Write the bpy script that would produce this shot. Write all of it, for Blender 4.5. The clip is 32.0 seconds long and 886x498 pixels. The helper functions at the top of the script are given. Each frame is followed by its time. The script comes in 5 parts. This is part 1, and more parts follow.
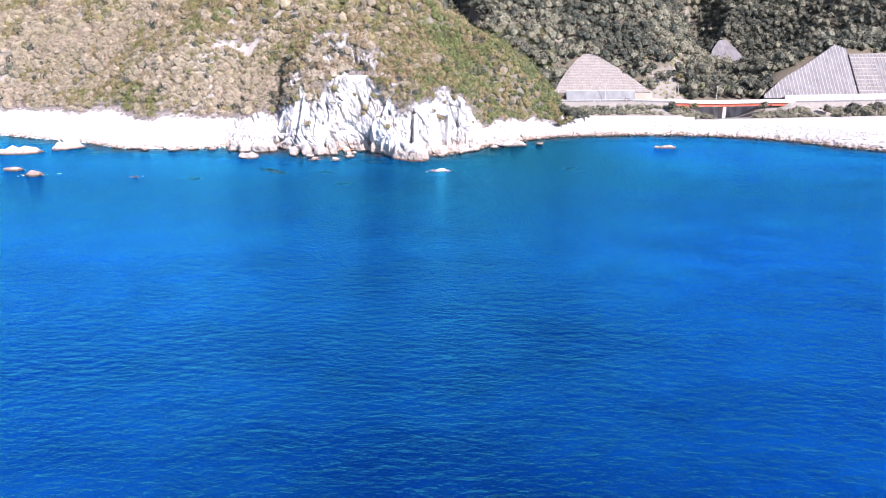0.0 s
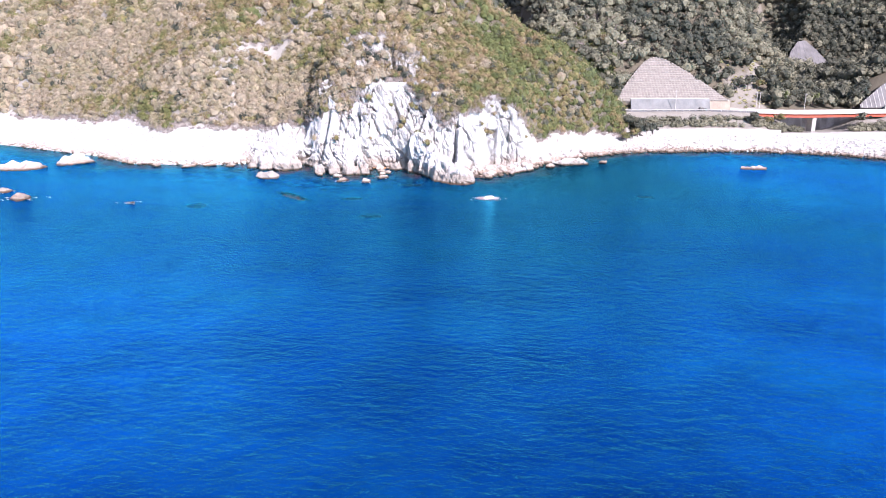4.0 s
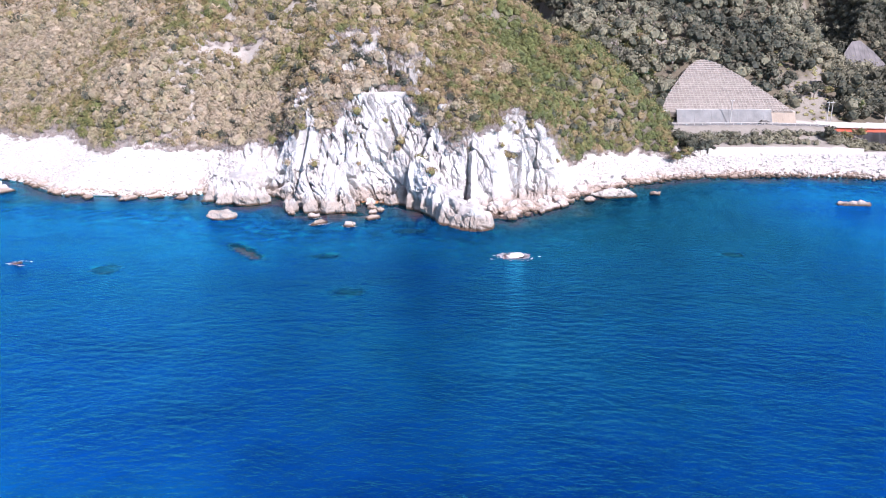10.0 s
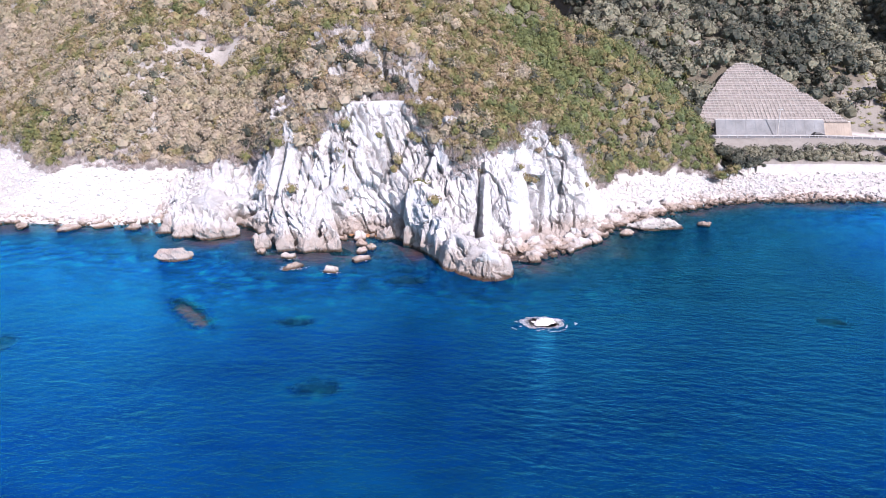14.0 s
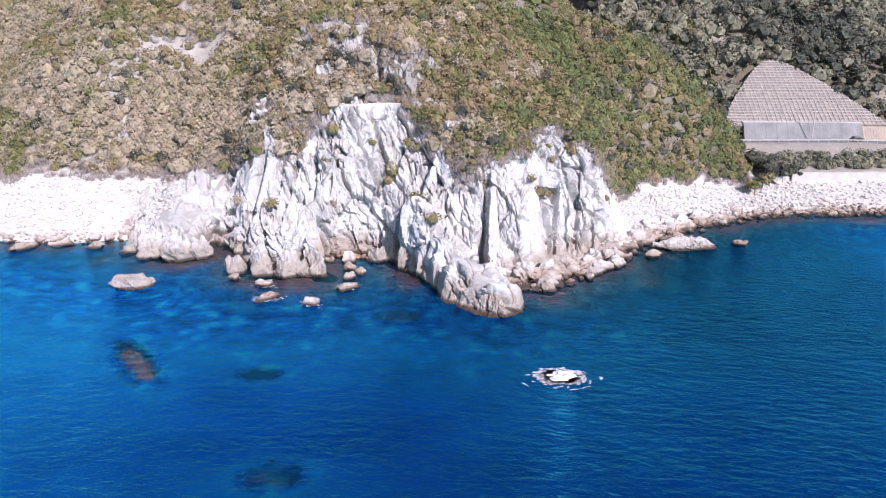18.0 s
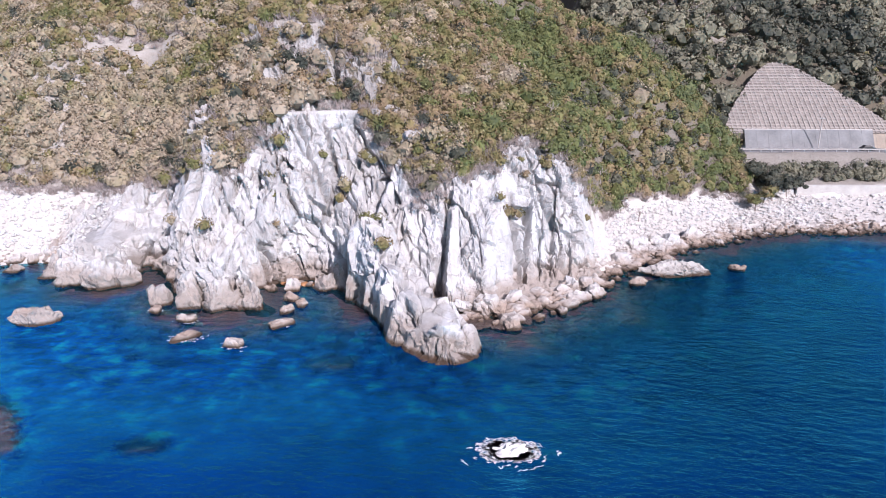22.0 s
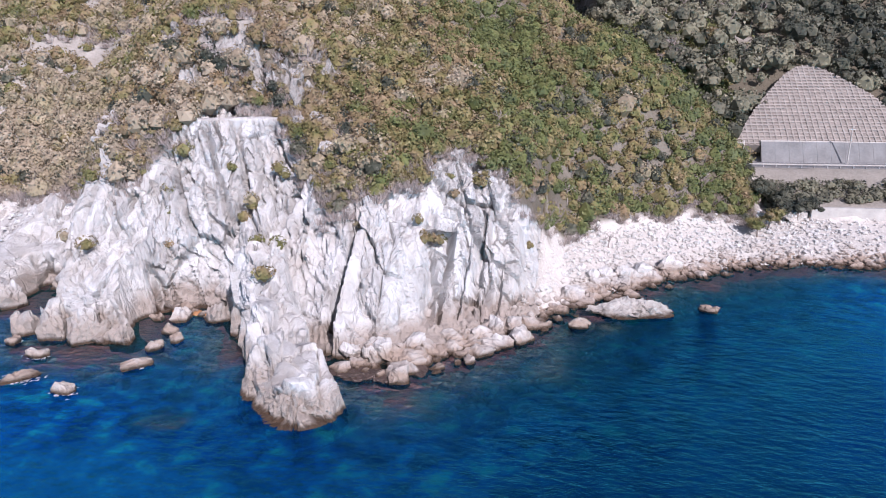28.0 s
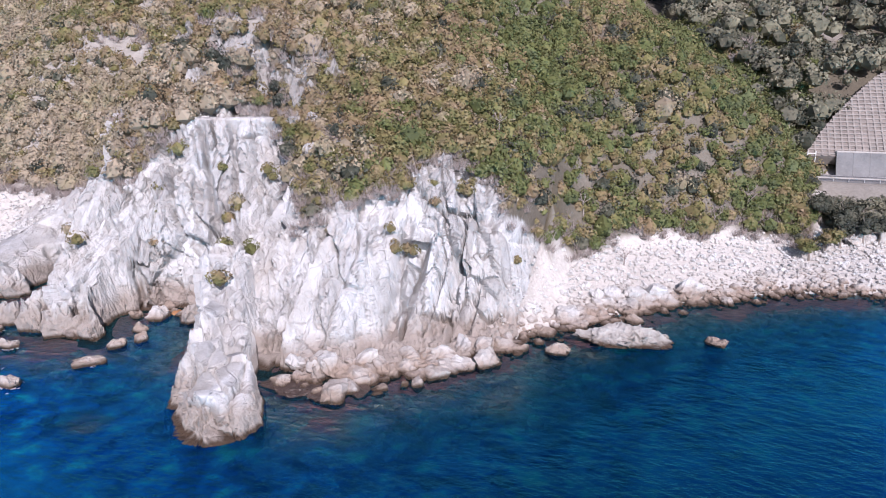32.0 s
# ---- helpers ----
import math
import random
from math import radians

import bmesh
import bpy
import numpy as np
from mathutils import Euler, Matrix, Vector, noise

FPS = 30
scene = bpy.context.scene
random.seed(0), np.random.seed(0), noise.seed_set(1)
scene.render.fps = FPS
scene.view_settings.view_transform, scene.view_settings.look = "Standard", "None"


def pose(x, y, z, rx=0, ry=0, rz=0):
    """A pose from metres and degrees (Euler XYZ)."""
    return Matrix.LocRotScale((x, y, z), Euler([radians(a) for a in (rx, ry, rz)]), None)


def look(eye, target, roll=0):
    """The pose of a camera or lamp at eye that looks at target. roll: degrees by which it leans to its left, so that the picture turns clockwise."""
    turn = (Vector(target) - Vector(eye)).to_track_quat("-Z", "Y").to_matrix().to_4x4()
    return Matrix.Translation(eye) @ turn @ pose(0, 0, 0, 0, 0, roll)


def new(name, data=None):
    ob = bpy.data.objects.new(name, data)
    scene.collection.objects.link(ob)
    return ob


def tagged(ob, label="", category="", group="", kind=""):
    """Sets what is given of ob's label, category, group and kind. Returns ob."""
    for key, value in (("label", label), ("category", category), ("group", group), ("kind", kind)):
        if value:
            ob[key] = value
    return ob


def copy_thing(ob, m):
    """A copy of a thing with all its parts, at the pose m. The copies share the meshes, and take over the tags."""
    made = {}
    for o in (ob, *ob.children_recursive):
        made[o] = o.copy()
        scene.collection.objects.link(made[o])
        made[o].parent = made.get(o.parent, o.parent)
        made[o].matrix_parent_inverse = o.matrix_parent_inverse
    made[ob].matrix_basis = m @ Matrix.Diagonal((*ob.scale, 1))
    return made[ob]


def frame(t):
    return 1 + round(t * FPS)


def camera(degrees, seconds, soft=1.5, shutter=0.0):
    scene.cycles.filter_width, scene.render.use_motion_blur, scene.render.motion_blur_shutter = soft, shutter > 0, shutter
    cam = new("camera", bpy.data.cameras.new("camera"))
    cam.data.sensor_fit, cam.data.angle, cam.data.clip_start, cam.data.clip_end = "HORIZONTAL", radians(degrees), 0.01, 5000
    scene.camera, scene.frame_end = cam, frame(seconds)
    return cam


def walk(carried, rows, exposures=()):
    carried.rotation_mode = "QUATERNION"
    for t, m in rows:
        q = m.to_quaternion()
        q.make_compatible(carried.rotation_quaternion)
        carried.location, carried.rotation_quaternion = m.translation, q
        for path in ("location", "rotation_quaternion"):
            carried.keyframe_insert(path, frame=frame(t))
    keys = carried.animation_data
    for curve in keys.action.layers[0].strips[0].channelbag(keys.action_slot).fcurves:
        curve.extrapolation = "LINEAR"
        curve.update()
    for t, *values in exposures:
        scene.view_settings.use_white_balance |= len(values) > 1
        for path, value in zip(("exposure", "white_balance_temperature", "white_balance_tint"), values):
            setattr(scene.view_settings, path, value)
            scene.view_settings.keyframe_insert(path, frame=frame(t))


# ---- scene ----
cam = camera(65.9, 32.0, 1.0)
METRES, EYE, TILT, LEAN, TURN = 215.0, 37.5, -16.0, 0.0, 0.0
ROWS = [
    (0.0, 0.0, 0.0, 0.0, 0.0, 0.0, -0.0),
    (0.5, 0.0018, 0.0215, 0.0058, 0.97, 0.03, -0.25),
    (1.0, -0.0011, 0.0416, 0.0157, 1.71, -0.09, -0.48),
    (1.5, 0.0008, 0.0638, 0.0203, 2.42, -0.03, -0.65),
    (2.0, -0.0001, 0.0847, 0.0279, 2.79, -0.07, -0.75),
    (2.5, -0.0004, 0.1062, 0.0343, 3.17, -0.03, -0.85),
    (3.0, -0.0012, 0.1275, 0.0408, 3.61, 0.01, -0.98),
    (3.5, -0.0024, 0.1485, 0.0474, 3.68, 0.04, -1.0),
    (5.5, -0.0073, 0.2301, 0.0711, 3.89, 0.14, -1.06),
    (6.0, -0.0092, 0.2508, 0.0767, 3.92, 0.18, -1.07),
    (6.5, -0.0108, 0.2711, 0.0825, 3.97, 0.19, -1.07),
    (7.0, -0.0126, 0.2912, 0.0884, 4.01, 0.18, -1.07),
    (7.5, -0.0143, 0.3116, 0.0938, 4.04, 0.19, -1.09),
    (8.0, -0.016, 0.332, 0.0999, 4.08, 0.18, -1.1),
    (8.5, -0.0179, 0.3529, 0.106, 4.11, 0.18, -1.12),
    (9.0, -0.0198, 0.3737, 0.1121, 4.17, 0.17, -1.13),
    (9.5, -0.0212, 0.3948, 0.1181, 4.22, 0.19, -1.15),
    (10.0, -0.023, 0.4155, 0.1244, 4.28, 0.18, -1.18),
    (10.5, -0.0249, 0.4362, 0.1306, 4.32, 0.19, -1.21),
    (11.0, -0.0267, 0.4567, 0.1368, 4.36, 0.21, -1.22),
    (11.5, -0.0285, 0.4773, 0.1427, 4.4, 0.23, -1.26),
    (12.0, -0.0301, 0.4976, 0.1487, 4.46, 0.24, -1.29),
    (12.5, -0.0319, 0.5173, 0.1544, 4.5, 0.25, -1.31),
    (13.0, -0.0335, 0.5359, 0.1599, 4.55, 0.26, -1.36),
    (13.5, -0.035, 0.5531, 0.165, 4.59, 0.27, -1.4),
    (14.0, -0.0363, 0.5689, 0.1693, 4.66, 0.26, -1.44),
    (14.5, -0.0375, 0.5833, 0.1731, 4.74, 0.24, -1.48),
    (16.5, -0.0388, 0.6265, 0.1842, 5.13, 0.18, -1.52),
    (17.0, -0.0386, 0.6361, 0.1868, 5.19, 0.16, -1.55),
    (17.5, -0.0381, 0.6457, 0.1894, 5.24, 0.16, -1.55),
    (18.0, -0.0373, 0.6553, 0.1919, 5.3, 0.16, -1.56),
    (18.5, -0.036, 0.6649, 0.1945, 5.37, 0.16, -1.58),
    (19.0, -0.0338, 0.6748, 0.1972, 5.42, 0.18, -1.59),
    (19.5, -0.0309, 0.6849, 0.2, 5.47, 0.21, -1.6),
    (20.0, -0.0271, 0.6951, 0.2028, 5.53, 0.23, -1.61),
    (20.5, -0.0227, 0.7049, 0.2058, 5.57, 0.24, -1.64),
    (21.0, -0.0175, 0.7141, 0.2084, 5.62, 0.26, -1.65),
    (21.5, -0.0119, 0.7228, 0.2111, 5.66, 0.27, -1.67),
    (22.0, -0.006, 0.731, 0.2134, 5.7, 0.31, -1.7),
    (22.5, 0.0, 0.7383, 0.2153, 5.74, 0.31, -1.74),
    (23.0, 0.006, 0.7448, 0.217, 5.79, 0.33, -1.77),
    (23.5, 0.0121, 0.7507, 0.2184, 5.84, 0.33, -1.8),
    (24.0, 0.0184, 0.7567, 0.2199, 5.9, 0.35, -1.82),
    (24.5, 0.026, 0.7636, 0.2218, 5.95, 0.39, -1.85),
    (25.0, 0.0348, 0.7716, 0.2242, 5.98, 0.42, -1.87),
    (25.5, 0.0443, 0.7802, 0.2267, 6.0, 0.45, -1.9),
    (27.5, 0.0811, 0.8127, 0.2361, 9.83, 0.32, -2.99),
    (28.0, 0.0899, 0.8208, 0.2384, 10.68, 0.28, -3.24),
    (28.5, 0.0989, 0.8283, 0.2405, 11.56, 0.25, -3.48),
    (29.0, 0.1085, 0.8354, 0.2424, 12.47, 0.22, -3.73),
    (29.5, 0.1185, 0.8422, 0.2444, 13.58, 0.13, -4.06),
    (30.0, 0.1286, 0.8486, 0.2461, 14.68, 0.07, -4.37),
    (30.5, 0.1389, 0.8548, 0.2479, 15.77, -0.01, -4.7),
    (31.0, 0.1488, 0.8609, 0.2496, 16.85, -0.12, -5.01),
    (31.5, 0.1586, 0.867, 0.2512, 18.27, -0.26, -5.41),
    (32.0, 0.1681, 0.8729, 0.2529, 19.71, -0.39, -5.8),
]
EXPOSURES = [(0.0, 1.18, 6200, 26), (6.0, 1.0, 6200, 26), (11.0, 0.84, 6200, 26), (20.0, 0.56, 6200, 26), (32.0, 0.3, 6200, 26)]
walk(cam, [(t, pose(0, 0, EYE, TILT, LEAN, TURN) @ pose(METRES * x, METRES * y, METRES * z, 90 + pitch, roll, yaw))
           for t, x, y, z, yaw, pitch, roll in ROWS], EXPOSURES)

# ---- sky and sun ----
SUN_FROM = Vector((0.46, -0.68, 0.57)).normalized()
world = bpy.data.worlds.new("sky")
scene.world = world
world.use_nodes = True
wn = world.node_tree.nodes
sky = wn.new("ShaderNodeTexSky")
sky.sky_type = "NISHITA"
sky.sun_disc = False
sky.sun_elevation = math.asin(SUN_FROM.z)
sky.sun_rotation = math.atan2(SUN_FROM.x, SUN_FROM.y)
wn["Background"].inputs["Strength"].default_value = 0.095
world.node_tree.links.new(sky.outputs[0], wn["Background"].inputs["Color"])
sun = new("sun", bpy.data.lights.new("sun", "SUN"))
sun.data.energy, sun.data.angle, sun.data.color = 5.0, radians(0.53), (1.0, 0.955, 0.90)
sun.matrix_world = look((0, 0, 200), Vector((0, 0, 200)) - SUN_FROM)


# ---- materials ----
def mat(name):
    m = bpy.data.materials.new(name)
    m.use_nodes = True
    return m, m.node_tree.nodes, m.node_tree.links, m.node_tree.nodes["Principled BSDF"]


def nz(n, l, scale, detail=4.0, rough=0.55, vec=None):
    t = n.new("ShaderNodeTexNoise")
    t.inputs["Scale"].default_value, t.inputs["Detail"].default_value, t.inputs["Roughness"].default_value = scale, detail, rough
    if vec is not None:
        l.new(vec, t.inputs["Vector"])
    return t.outputs["Fac"]


def ramp(n, l, fac, *stops):
    r = n.new("ShaderNodeValToRGB")
    while len(r.color_ramp.elements) < len(stops):
        r.color_ramp.elements.new(0.5)
    for e, (p, c) in zip(r.color_ramp.elements, stops):
        e.position, e.color = p, (*c, 1)
    l.new(fac, r.inputs[0])
    return r.outputs[0]


def mix(n, l, fac, a, b, kind="MIX"):
    m = n.new("ShaderNodeMix")
    m.data_type, m.blend_type = "RGBA", kind
    for sock, v in ((m.inputs[0], fac), (m.inputs[6], a), (m.inputs[7], b)):
        if isinstance(v, (int, float)):
            sock.default_value = v
        elif isinstance(v, tuple):
            sock.default_value = (*v, 1)
        else:
            l.new(v, sock)
    return m.outputs[2]


def calc(n, l, op, a, b=0.0, clamp=False):
    m = n.new("ShaderNodeMath")
    m.operation, m.use_clamp = op, clamp
    for sock, v in zip(m.inputs, (a, b)):
        if isinstance(v, (int, float)):
            sock.default_value = v
        else:
            l.new(v, sock)
    return m.outputs[0]


def place(n, l, sx=1.0, sy=1.0, sz=1.0, rz=0.0):
    g = n.new("ShaderNodeNewGeometry")
    m = n.new("ShaderNodeMapping")
    m.inputs["Scale"].default_value, m.inputs["Rotation"].default_value = (sx, sy, sz), (0, 0, rz)
    l.new(g.outputs["Position"], m.inputs["Vector"])
    return m.outputs[0]


def height_z(n, l):
    g = n.new("ShaderNodeNewGeometry")
    s = n.new("ShaderNodeSeparateXYZ")
    l.new(g.outputs["Position"], s.inputs[0])
    return s.outputs[2]


def bump(n, l, b, fac, strength, dist):
    k = n.new("ShaderNodeBump")
    k.inputs["Strength"].default_value, k.inputs["Distance"].default_value = strength, dist
    l.new(fac, k.inputs["Height"])
    l.new(k.outputs[0], b.inputs["Normal"])
    return k


def rock_material(name, light, dark, tide, tide_top, slabs=False):
    """Weathered rock: streaks running down, blotches, fine cracks, and a brown tidal band up to tide_top metres."""
    m, n, l, b = mat(name)
    streak = nz(n, l, 1.0, 6, 0.6, place(n, l, 0.55, 0.55, 0.09))
    blotch = nz(n, l, 0.16, 5, 0.6, place(n, l))
    fine = nz(n, l, 2.6, 6, 0.7, place(n, l))
    c = ramp(n, l, streak, (0.32, dark), (0.52, light), (0.8, tuple(min(1, v * 1.12) for v in light)))
    c = mix(n, l, ramp(n, l, blotch, (0.42, (0, 0, 0)), (0.62, (0.5,) * 3)), c, (0.50, 0.465, 0.43))
    c = mix(n, l, ramp(n, l, fine, (0.32, (0.5,) * 3), (0.46, (0, 0, 0))), c, (0.42, 0.40, 0.385))
    sl = n.new("ShaderNodeAttribute")
    sl.attribute_name = "slab"
    if slabs:
        c = mix(n, l, ramp(n, l, sl.outputs["Fac"], (0.5, (0, 0, 0)), (0.72, (0.7,) * 3)), c, (0.39, 0.38, 0.375))
        c = mix(n, l, ramp(n, l, sl.outputs["Fac"], (0.2, (0.7,) * 3), (0.36, (0, 0, 0))), c, (0.66, 0.67, 0.685))
    warp = n.new("ShaderNodeVectorMath")
    warp.operation = "MULTIPLY_ADD"
    wob = n.new("ShaderNodeTexNoise")
    wob.inputs["Scale"].default_value, wob.inputs["Detail"].default_value = 0.5, 3.0
    l.new(place(n, l), wob.inputs["Vector"])
    l.new(wob.outputs["Color"], warp.inputs[0])
    warp.inputs[1].default_value = (0.55, 0.55, 0.55)
    l.new(place(n, l, 0.62, 0.62, 0.2, 0.3), warp.inputs[2])
    cracks = []
    for size, lo, hi in ((0.32, 0.006, 0.022), (1.1, 0.01, 0.05)):
        v = n.new("ShaderNodeTexVoronoi")
        v.feature = "DISTANCE_TO_EDGE"
        v.inputs["Scale"].default_value = size
        l.new(warp.outputs[0], v.inputs["Vector"])
        cracks.append(ramp(n, l, v.outputs["Distance"], (lo, (0, 0, 0)), (hi, (1, 1, 1))))
    seam = calc(n, l, "MULTIPLY", calc(n, l, "SUBTRACT", 1.0, cracks[0]), ramp(n, l, blotch, (0.44, (0.0,) * 3), (0.64, (0.6,) * 3)))
    c = mix(n, l, seam, c, (0.24, 0.215, 0.195))
    edge = calc(n, l, "ADD", height_z(n, l), calc(n, l, "MULTIPLY", blotch, -4.0))
    band = n.new("ShaderNodeMapRange")
    band.inputs["From Min"].default_value, band.inputs["From Max"].default_value = tide_top - 2.2, tide_top - 4.0
    l.new(edge, band.inputs["Value"])
    low = mix(n, l, fine, tuple(v * 0.62 for v in tide), tide)
    c = mix(n, l, calc(n, l, "MULTIPLY", band.outputs[0], 0.9), c, low)
    wet = n.new("ShaderNodeMapRange")
    wet.inputs["From Min"].default_value, wet.inputs["From Max"].default_value = 0.45, 0.0
    l.new(calc(n, l, "ADD", height_z(n, l), calc(n, l, "MULTIPLY", fine, -0.5)), wet.inputs["Value"])
    c = mix(n, l, wet.outputs[0], c, (0.075, 0.05, 0.035))
    at = n.new("ShaderNodeAttribute")
    at.attribute_name = "litter"
    c = mix(n, l, at.outputs["Fac"], c, mix(n, l, fine, (0.07, 0.058, 0.04), (0.16, 0.13, 0.09)))
    l.new(c, b.inputs["Base Color"])
    l.new(ramp(n, l, wet.outputs[0], (0.0, (0.85,) * 3), (1.0, (0.35,) * 3)), b.inputs["Roughness"])
    b.inputs["Specular IOR Level"].default_value = 0.25
    chip = nz(n, l, 0.9, 8, 0.75, place(n, l, 1.0, 0.7, 0.5))
    hgt = calc(n, l, "ADD", calc(n, l, "MULTIPLY", chip, 1.3), calc(n, l, "ADD", calc(n, l, "MULTIPLY", fine, 0.9), streak))
    hgt = calc(n, l, "ADD", hgt, calc(n, l, "ADD", calc(n, l, "MULTIPLY", cracks[0], 0.3), calc(n, l, "MULTIPLY", cracks[1], 0.1)))
    bump(n, l, b, hgt, 0.75, 0.6)
    return m


def plain(name, base, var=0.25, scale=1.5, rough=0.8, metal=0.0, relief=0.15):
    """A painted, cast or earthen surface with blotches and grain at two scales."""
    m, n, l, b = mat(name)
    a = nz(n, l, scale, 5, 0.6, place(n, l))
    g = nz(n, l, scale * 9, 4, 0.6, place(n, l))
    lo, hi = tuple(v * (1 - var) for v in base), tuple(min(1, v * (1 + var)) for v in base)
    c = ramp(n, l, calc(n, l, "ADD", calc(n, l, "MULTIPLY", a, 0.7), calc(n, l, "MULTIPLY", g, 0.3)), (0.3, lo), (0.7, hi))
    l.new(c, b.inputs["Base Color"])
    b.inputs["Roughness"].default_value, b.inputs["Metallic"].default_value = rough, metal
    bump(n, l, b, g, relief, 0.1)
    return m


def leaf_material(name, a, c, d):
    """Foliage whose hue drifts from stand to stand, from shrub to shrub and from leaf to leaf."""
    m, n, l, b = mat(name)
    g = n.new("ShaderNodeNewGeometry")
    big = nz(n, l, 0.045, 3, 0.6, place(n, l))
    mid = nz(n, l, 0.36, 1, 0.5, place(n, l))
    t = calc(n, l, "ADD", calc(n, l, "MULTIPLY", big, 0.55), calc(n, l, "MULTIPLY", mid, 0.45))
    col = ramp(n, l, t, (0.40, a), (0.5, c), (0.60, d))
    hsv = n.new("ShaderNodeHueSaturation")
    l.new(col, hsv.inputs["Color"])
    l.new(calc(n, l, "ADD", calc(n, l, "MULTIPLY", g.outputs["Random Per Island"], 0.5), 0.75), hsv.inputs["Value"])
    l.new(hsv.outputs[0], b.inputs["Base Color"])
    b.inputs["Roughness"].default_value = 0.6
    b.inputs["Specular IOR Level"].default_value = 0.3
    return m


ROCK = rock_material("pale_rock", (0.55, 0.555, 0.565), (0.36, 0.355, 0.35), (0.41, 0.352, 0.312), 4.3, True)
BOULDER = rock_material("beach_boulder", (0.64, 0.645, 0.65), (0.49, 0.485, 0.48), (0.40, 0.31, 0.25), 2.7)
PALE = rock_material("bleached_rock", (0.46, 0.445, 0.43), (0.32, 0.305, 0.29), (0.32, 0.28, 0.245), 1.8)


def soil_material():
    """Pale sand, stones and bare rock, and brown leaf litter where shrubs grow."""
    m, n, l, b = mat("hillside_soil")
    fine, mid = nz(n, l, 1.7, 6, 0.65, place(n, l)), nz(n, l, 0.3, 5, 0.6, place(n, l))
    pale = ramp(n, l, calc(n, l, "ADD", calc(n, l, "MULTIPLY", fine, 0.6), calc(n, l, "MULTIPLY", mid, 0.4)), (0.3, (0.36, 0.335, 0.31)), (0.62, (0.56, 0.54, 0.52)))
    at = n.new("ShaderNodeAttribute")
    at.attribute_name = "litter"
    c = mix(n, l, at.outputs["Fac"], pale, mix(n, l, fine, (0.05, 0.043, 0.03), (0.12, 0.10, 0.065)))
    l.new(c, b.inputs["Base Color"])
    b.inputs["Roughness"].default_value = 0.95
    b.inputs["Specular IOR Level"].default_value = 0.2
    bump(n, l, b, fine, 0.6, 0.5)
    return m


SOIL = soil_material()
EARTH = plain("brown_earth", (0.27, 0.23, 0.19), 0.25, 0.3, 0.95, 0, 0.4)
CONCRETE = plain("weathered_concrete", (0.37, 0.36, 0.345), 0.2, 0.5, 0.85)
GREY_WALL = plain("grey_wall", (0.155, 0.16, 0.165), 0.35, 0.25, 0.85)
FRAME_CONCRETE = plain("shotcrete", (0.20, 0.178, 0.16), 0.35, 0.3, 0.9)
FRAME_BEAM = plain("beam_concrete", (0.265, 0.24, 0.22), 0.3, 0.6, 0.9)
ASPHALT = plain("asphalt", (0.14, 0.14, 0.145), 0.2, 0.6, 0.9)
WHITE = plain("white_paint", (0.62, 0.62, 0.61), 0.08, 0.8, 0.5)
RED = plain("red_oxide_paint", (0.42, 0.075, 0.04), 0.2, 0.5, 0.55)
STEEL = plain("galvanised_steel", (0.55, 0.56, 0.57), 0.12, 1.0, 0.45, 0.3)
DARK = plain("dark_paint", (0.02, 0.02, 0.022), 0.2, 1.0, 0.3)
BARK = plain("bark", (0.21, 0.18, 0.16), 0.3, 2.0, 0.9)
TWIG = plain("grey_twigs", (0.28, 0.24, 0.225), 0.3, 0.3, 0.9)
OLIVE = leaf_material("olive_leaves", (0.20, 0.148, 0.09), (0.165, 0.14, 0.062), (0.11, 0.115, 0.042))
GREEN = leaf_material("green_leaves", (0.105, 0.11, 0.042), (0.10, 0.116, 0.04), (0.07, 0.086, 0.036))
BROWN = leaf_material("brown_leaves", (0.27, 0.224, 0.166), (0.255, 0.213, 0.148), (0.23, 0.2, 0.126))
# Dark evergreens, deepened so the wood's near-black shade is partly in the leaf colour.
FOREST = leaf_material("dark_leaves", (0.032, 0.038, 0.03), (0.058, 0.063, 0.045), (0.11, 0.107, 0.078))
VALLEY = leaf_material("valley_leaves", (0.115, 0.115, 0.085), (0.15, 0.147, 0.10), (0.20, 0.19, 0.135))
GRASS = leaf_material("dry_grass", (0.27, 0.24, 0.14), (0.24, 0.235, 0.10), (0.30, 0.26, 0.17))
SUNKEN = plain("sunken_stone", (0.42, 0.39, 0.31), 0.5, 0.35, 0.9, 0, 0.4)
WASHED = plain("washed_rock", (0.62, 0.61, 0.60), 0.25, 0.8, 0.5, 0, 0.6)
DARK_WEED = plain("dark_weed", (0.06, 0.042, 0.036), 0.5, 0.7, 0.4, 0, 0.6)
WEED = plain("rust_weed", (0.30, 0.145, 0.065), 0.4, 0.8, 0.6, 0, 0.5)
SHOTCRETE = plain("dark_shotcrete", (0.13, 0.125, 0.13), 0.4, 0.2, 0.9)


# ---- noise on arrays ----
def hash2(i, j, k=0):
    h = np.sin(i * 127.1 + j * 311.7 + k * 74.7) * 43758.5453
    return h - np.floor(h)


def vnoise(x, y, k=0):
    i, j = np.floor(x), np.floor(y)
    u, v = x - i, y - j
    u, v = u * u * (3 - 2 * u), v * v * (3 - 2 * v)
    a, b, c, d = hash2(i, j, k), hash2(i + 1, j, k), hash2(i, j + 1, k), hash2(i + 1, j + 1, k)
    return (a * (1 - u) + b * u) * (1 - v) + (c * (1 - u) + d * u) * v


def fbm(x, y, octaves=4, k=0):
    t, amp, tot = 0.0, 1.0, 0.0
    for o in range(octaves):
        t = t + amp * vnoise(x * 2 ** o, y * 2 ** o, k + o)
        tot, amp = tot + amp, amp * 0.5
    return t / tot * 2 - 1


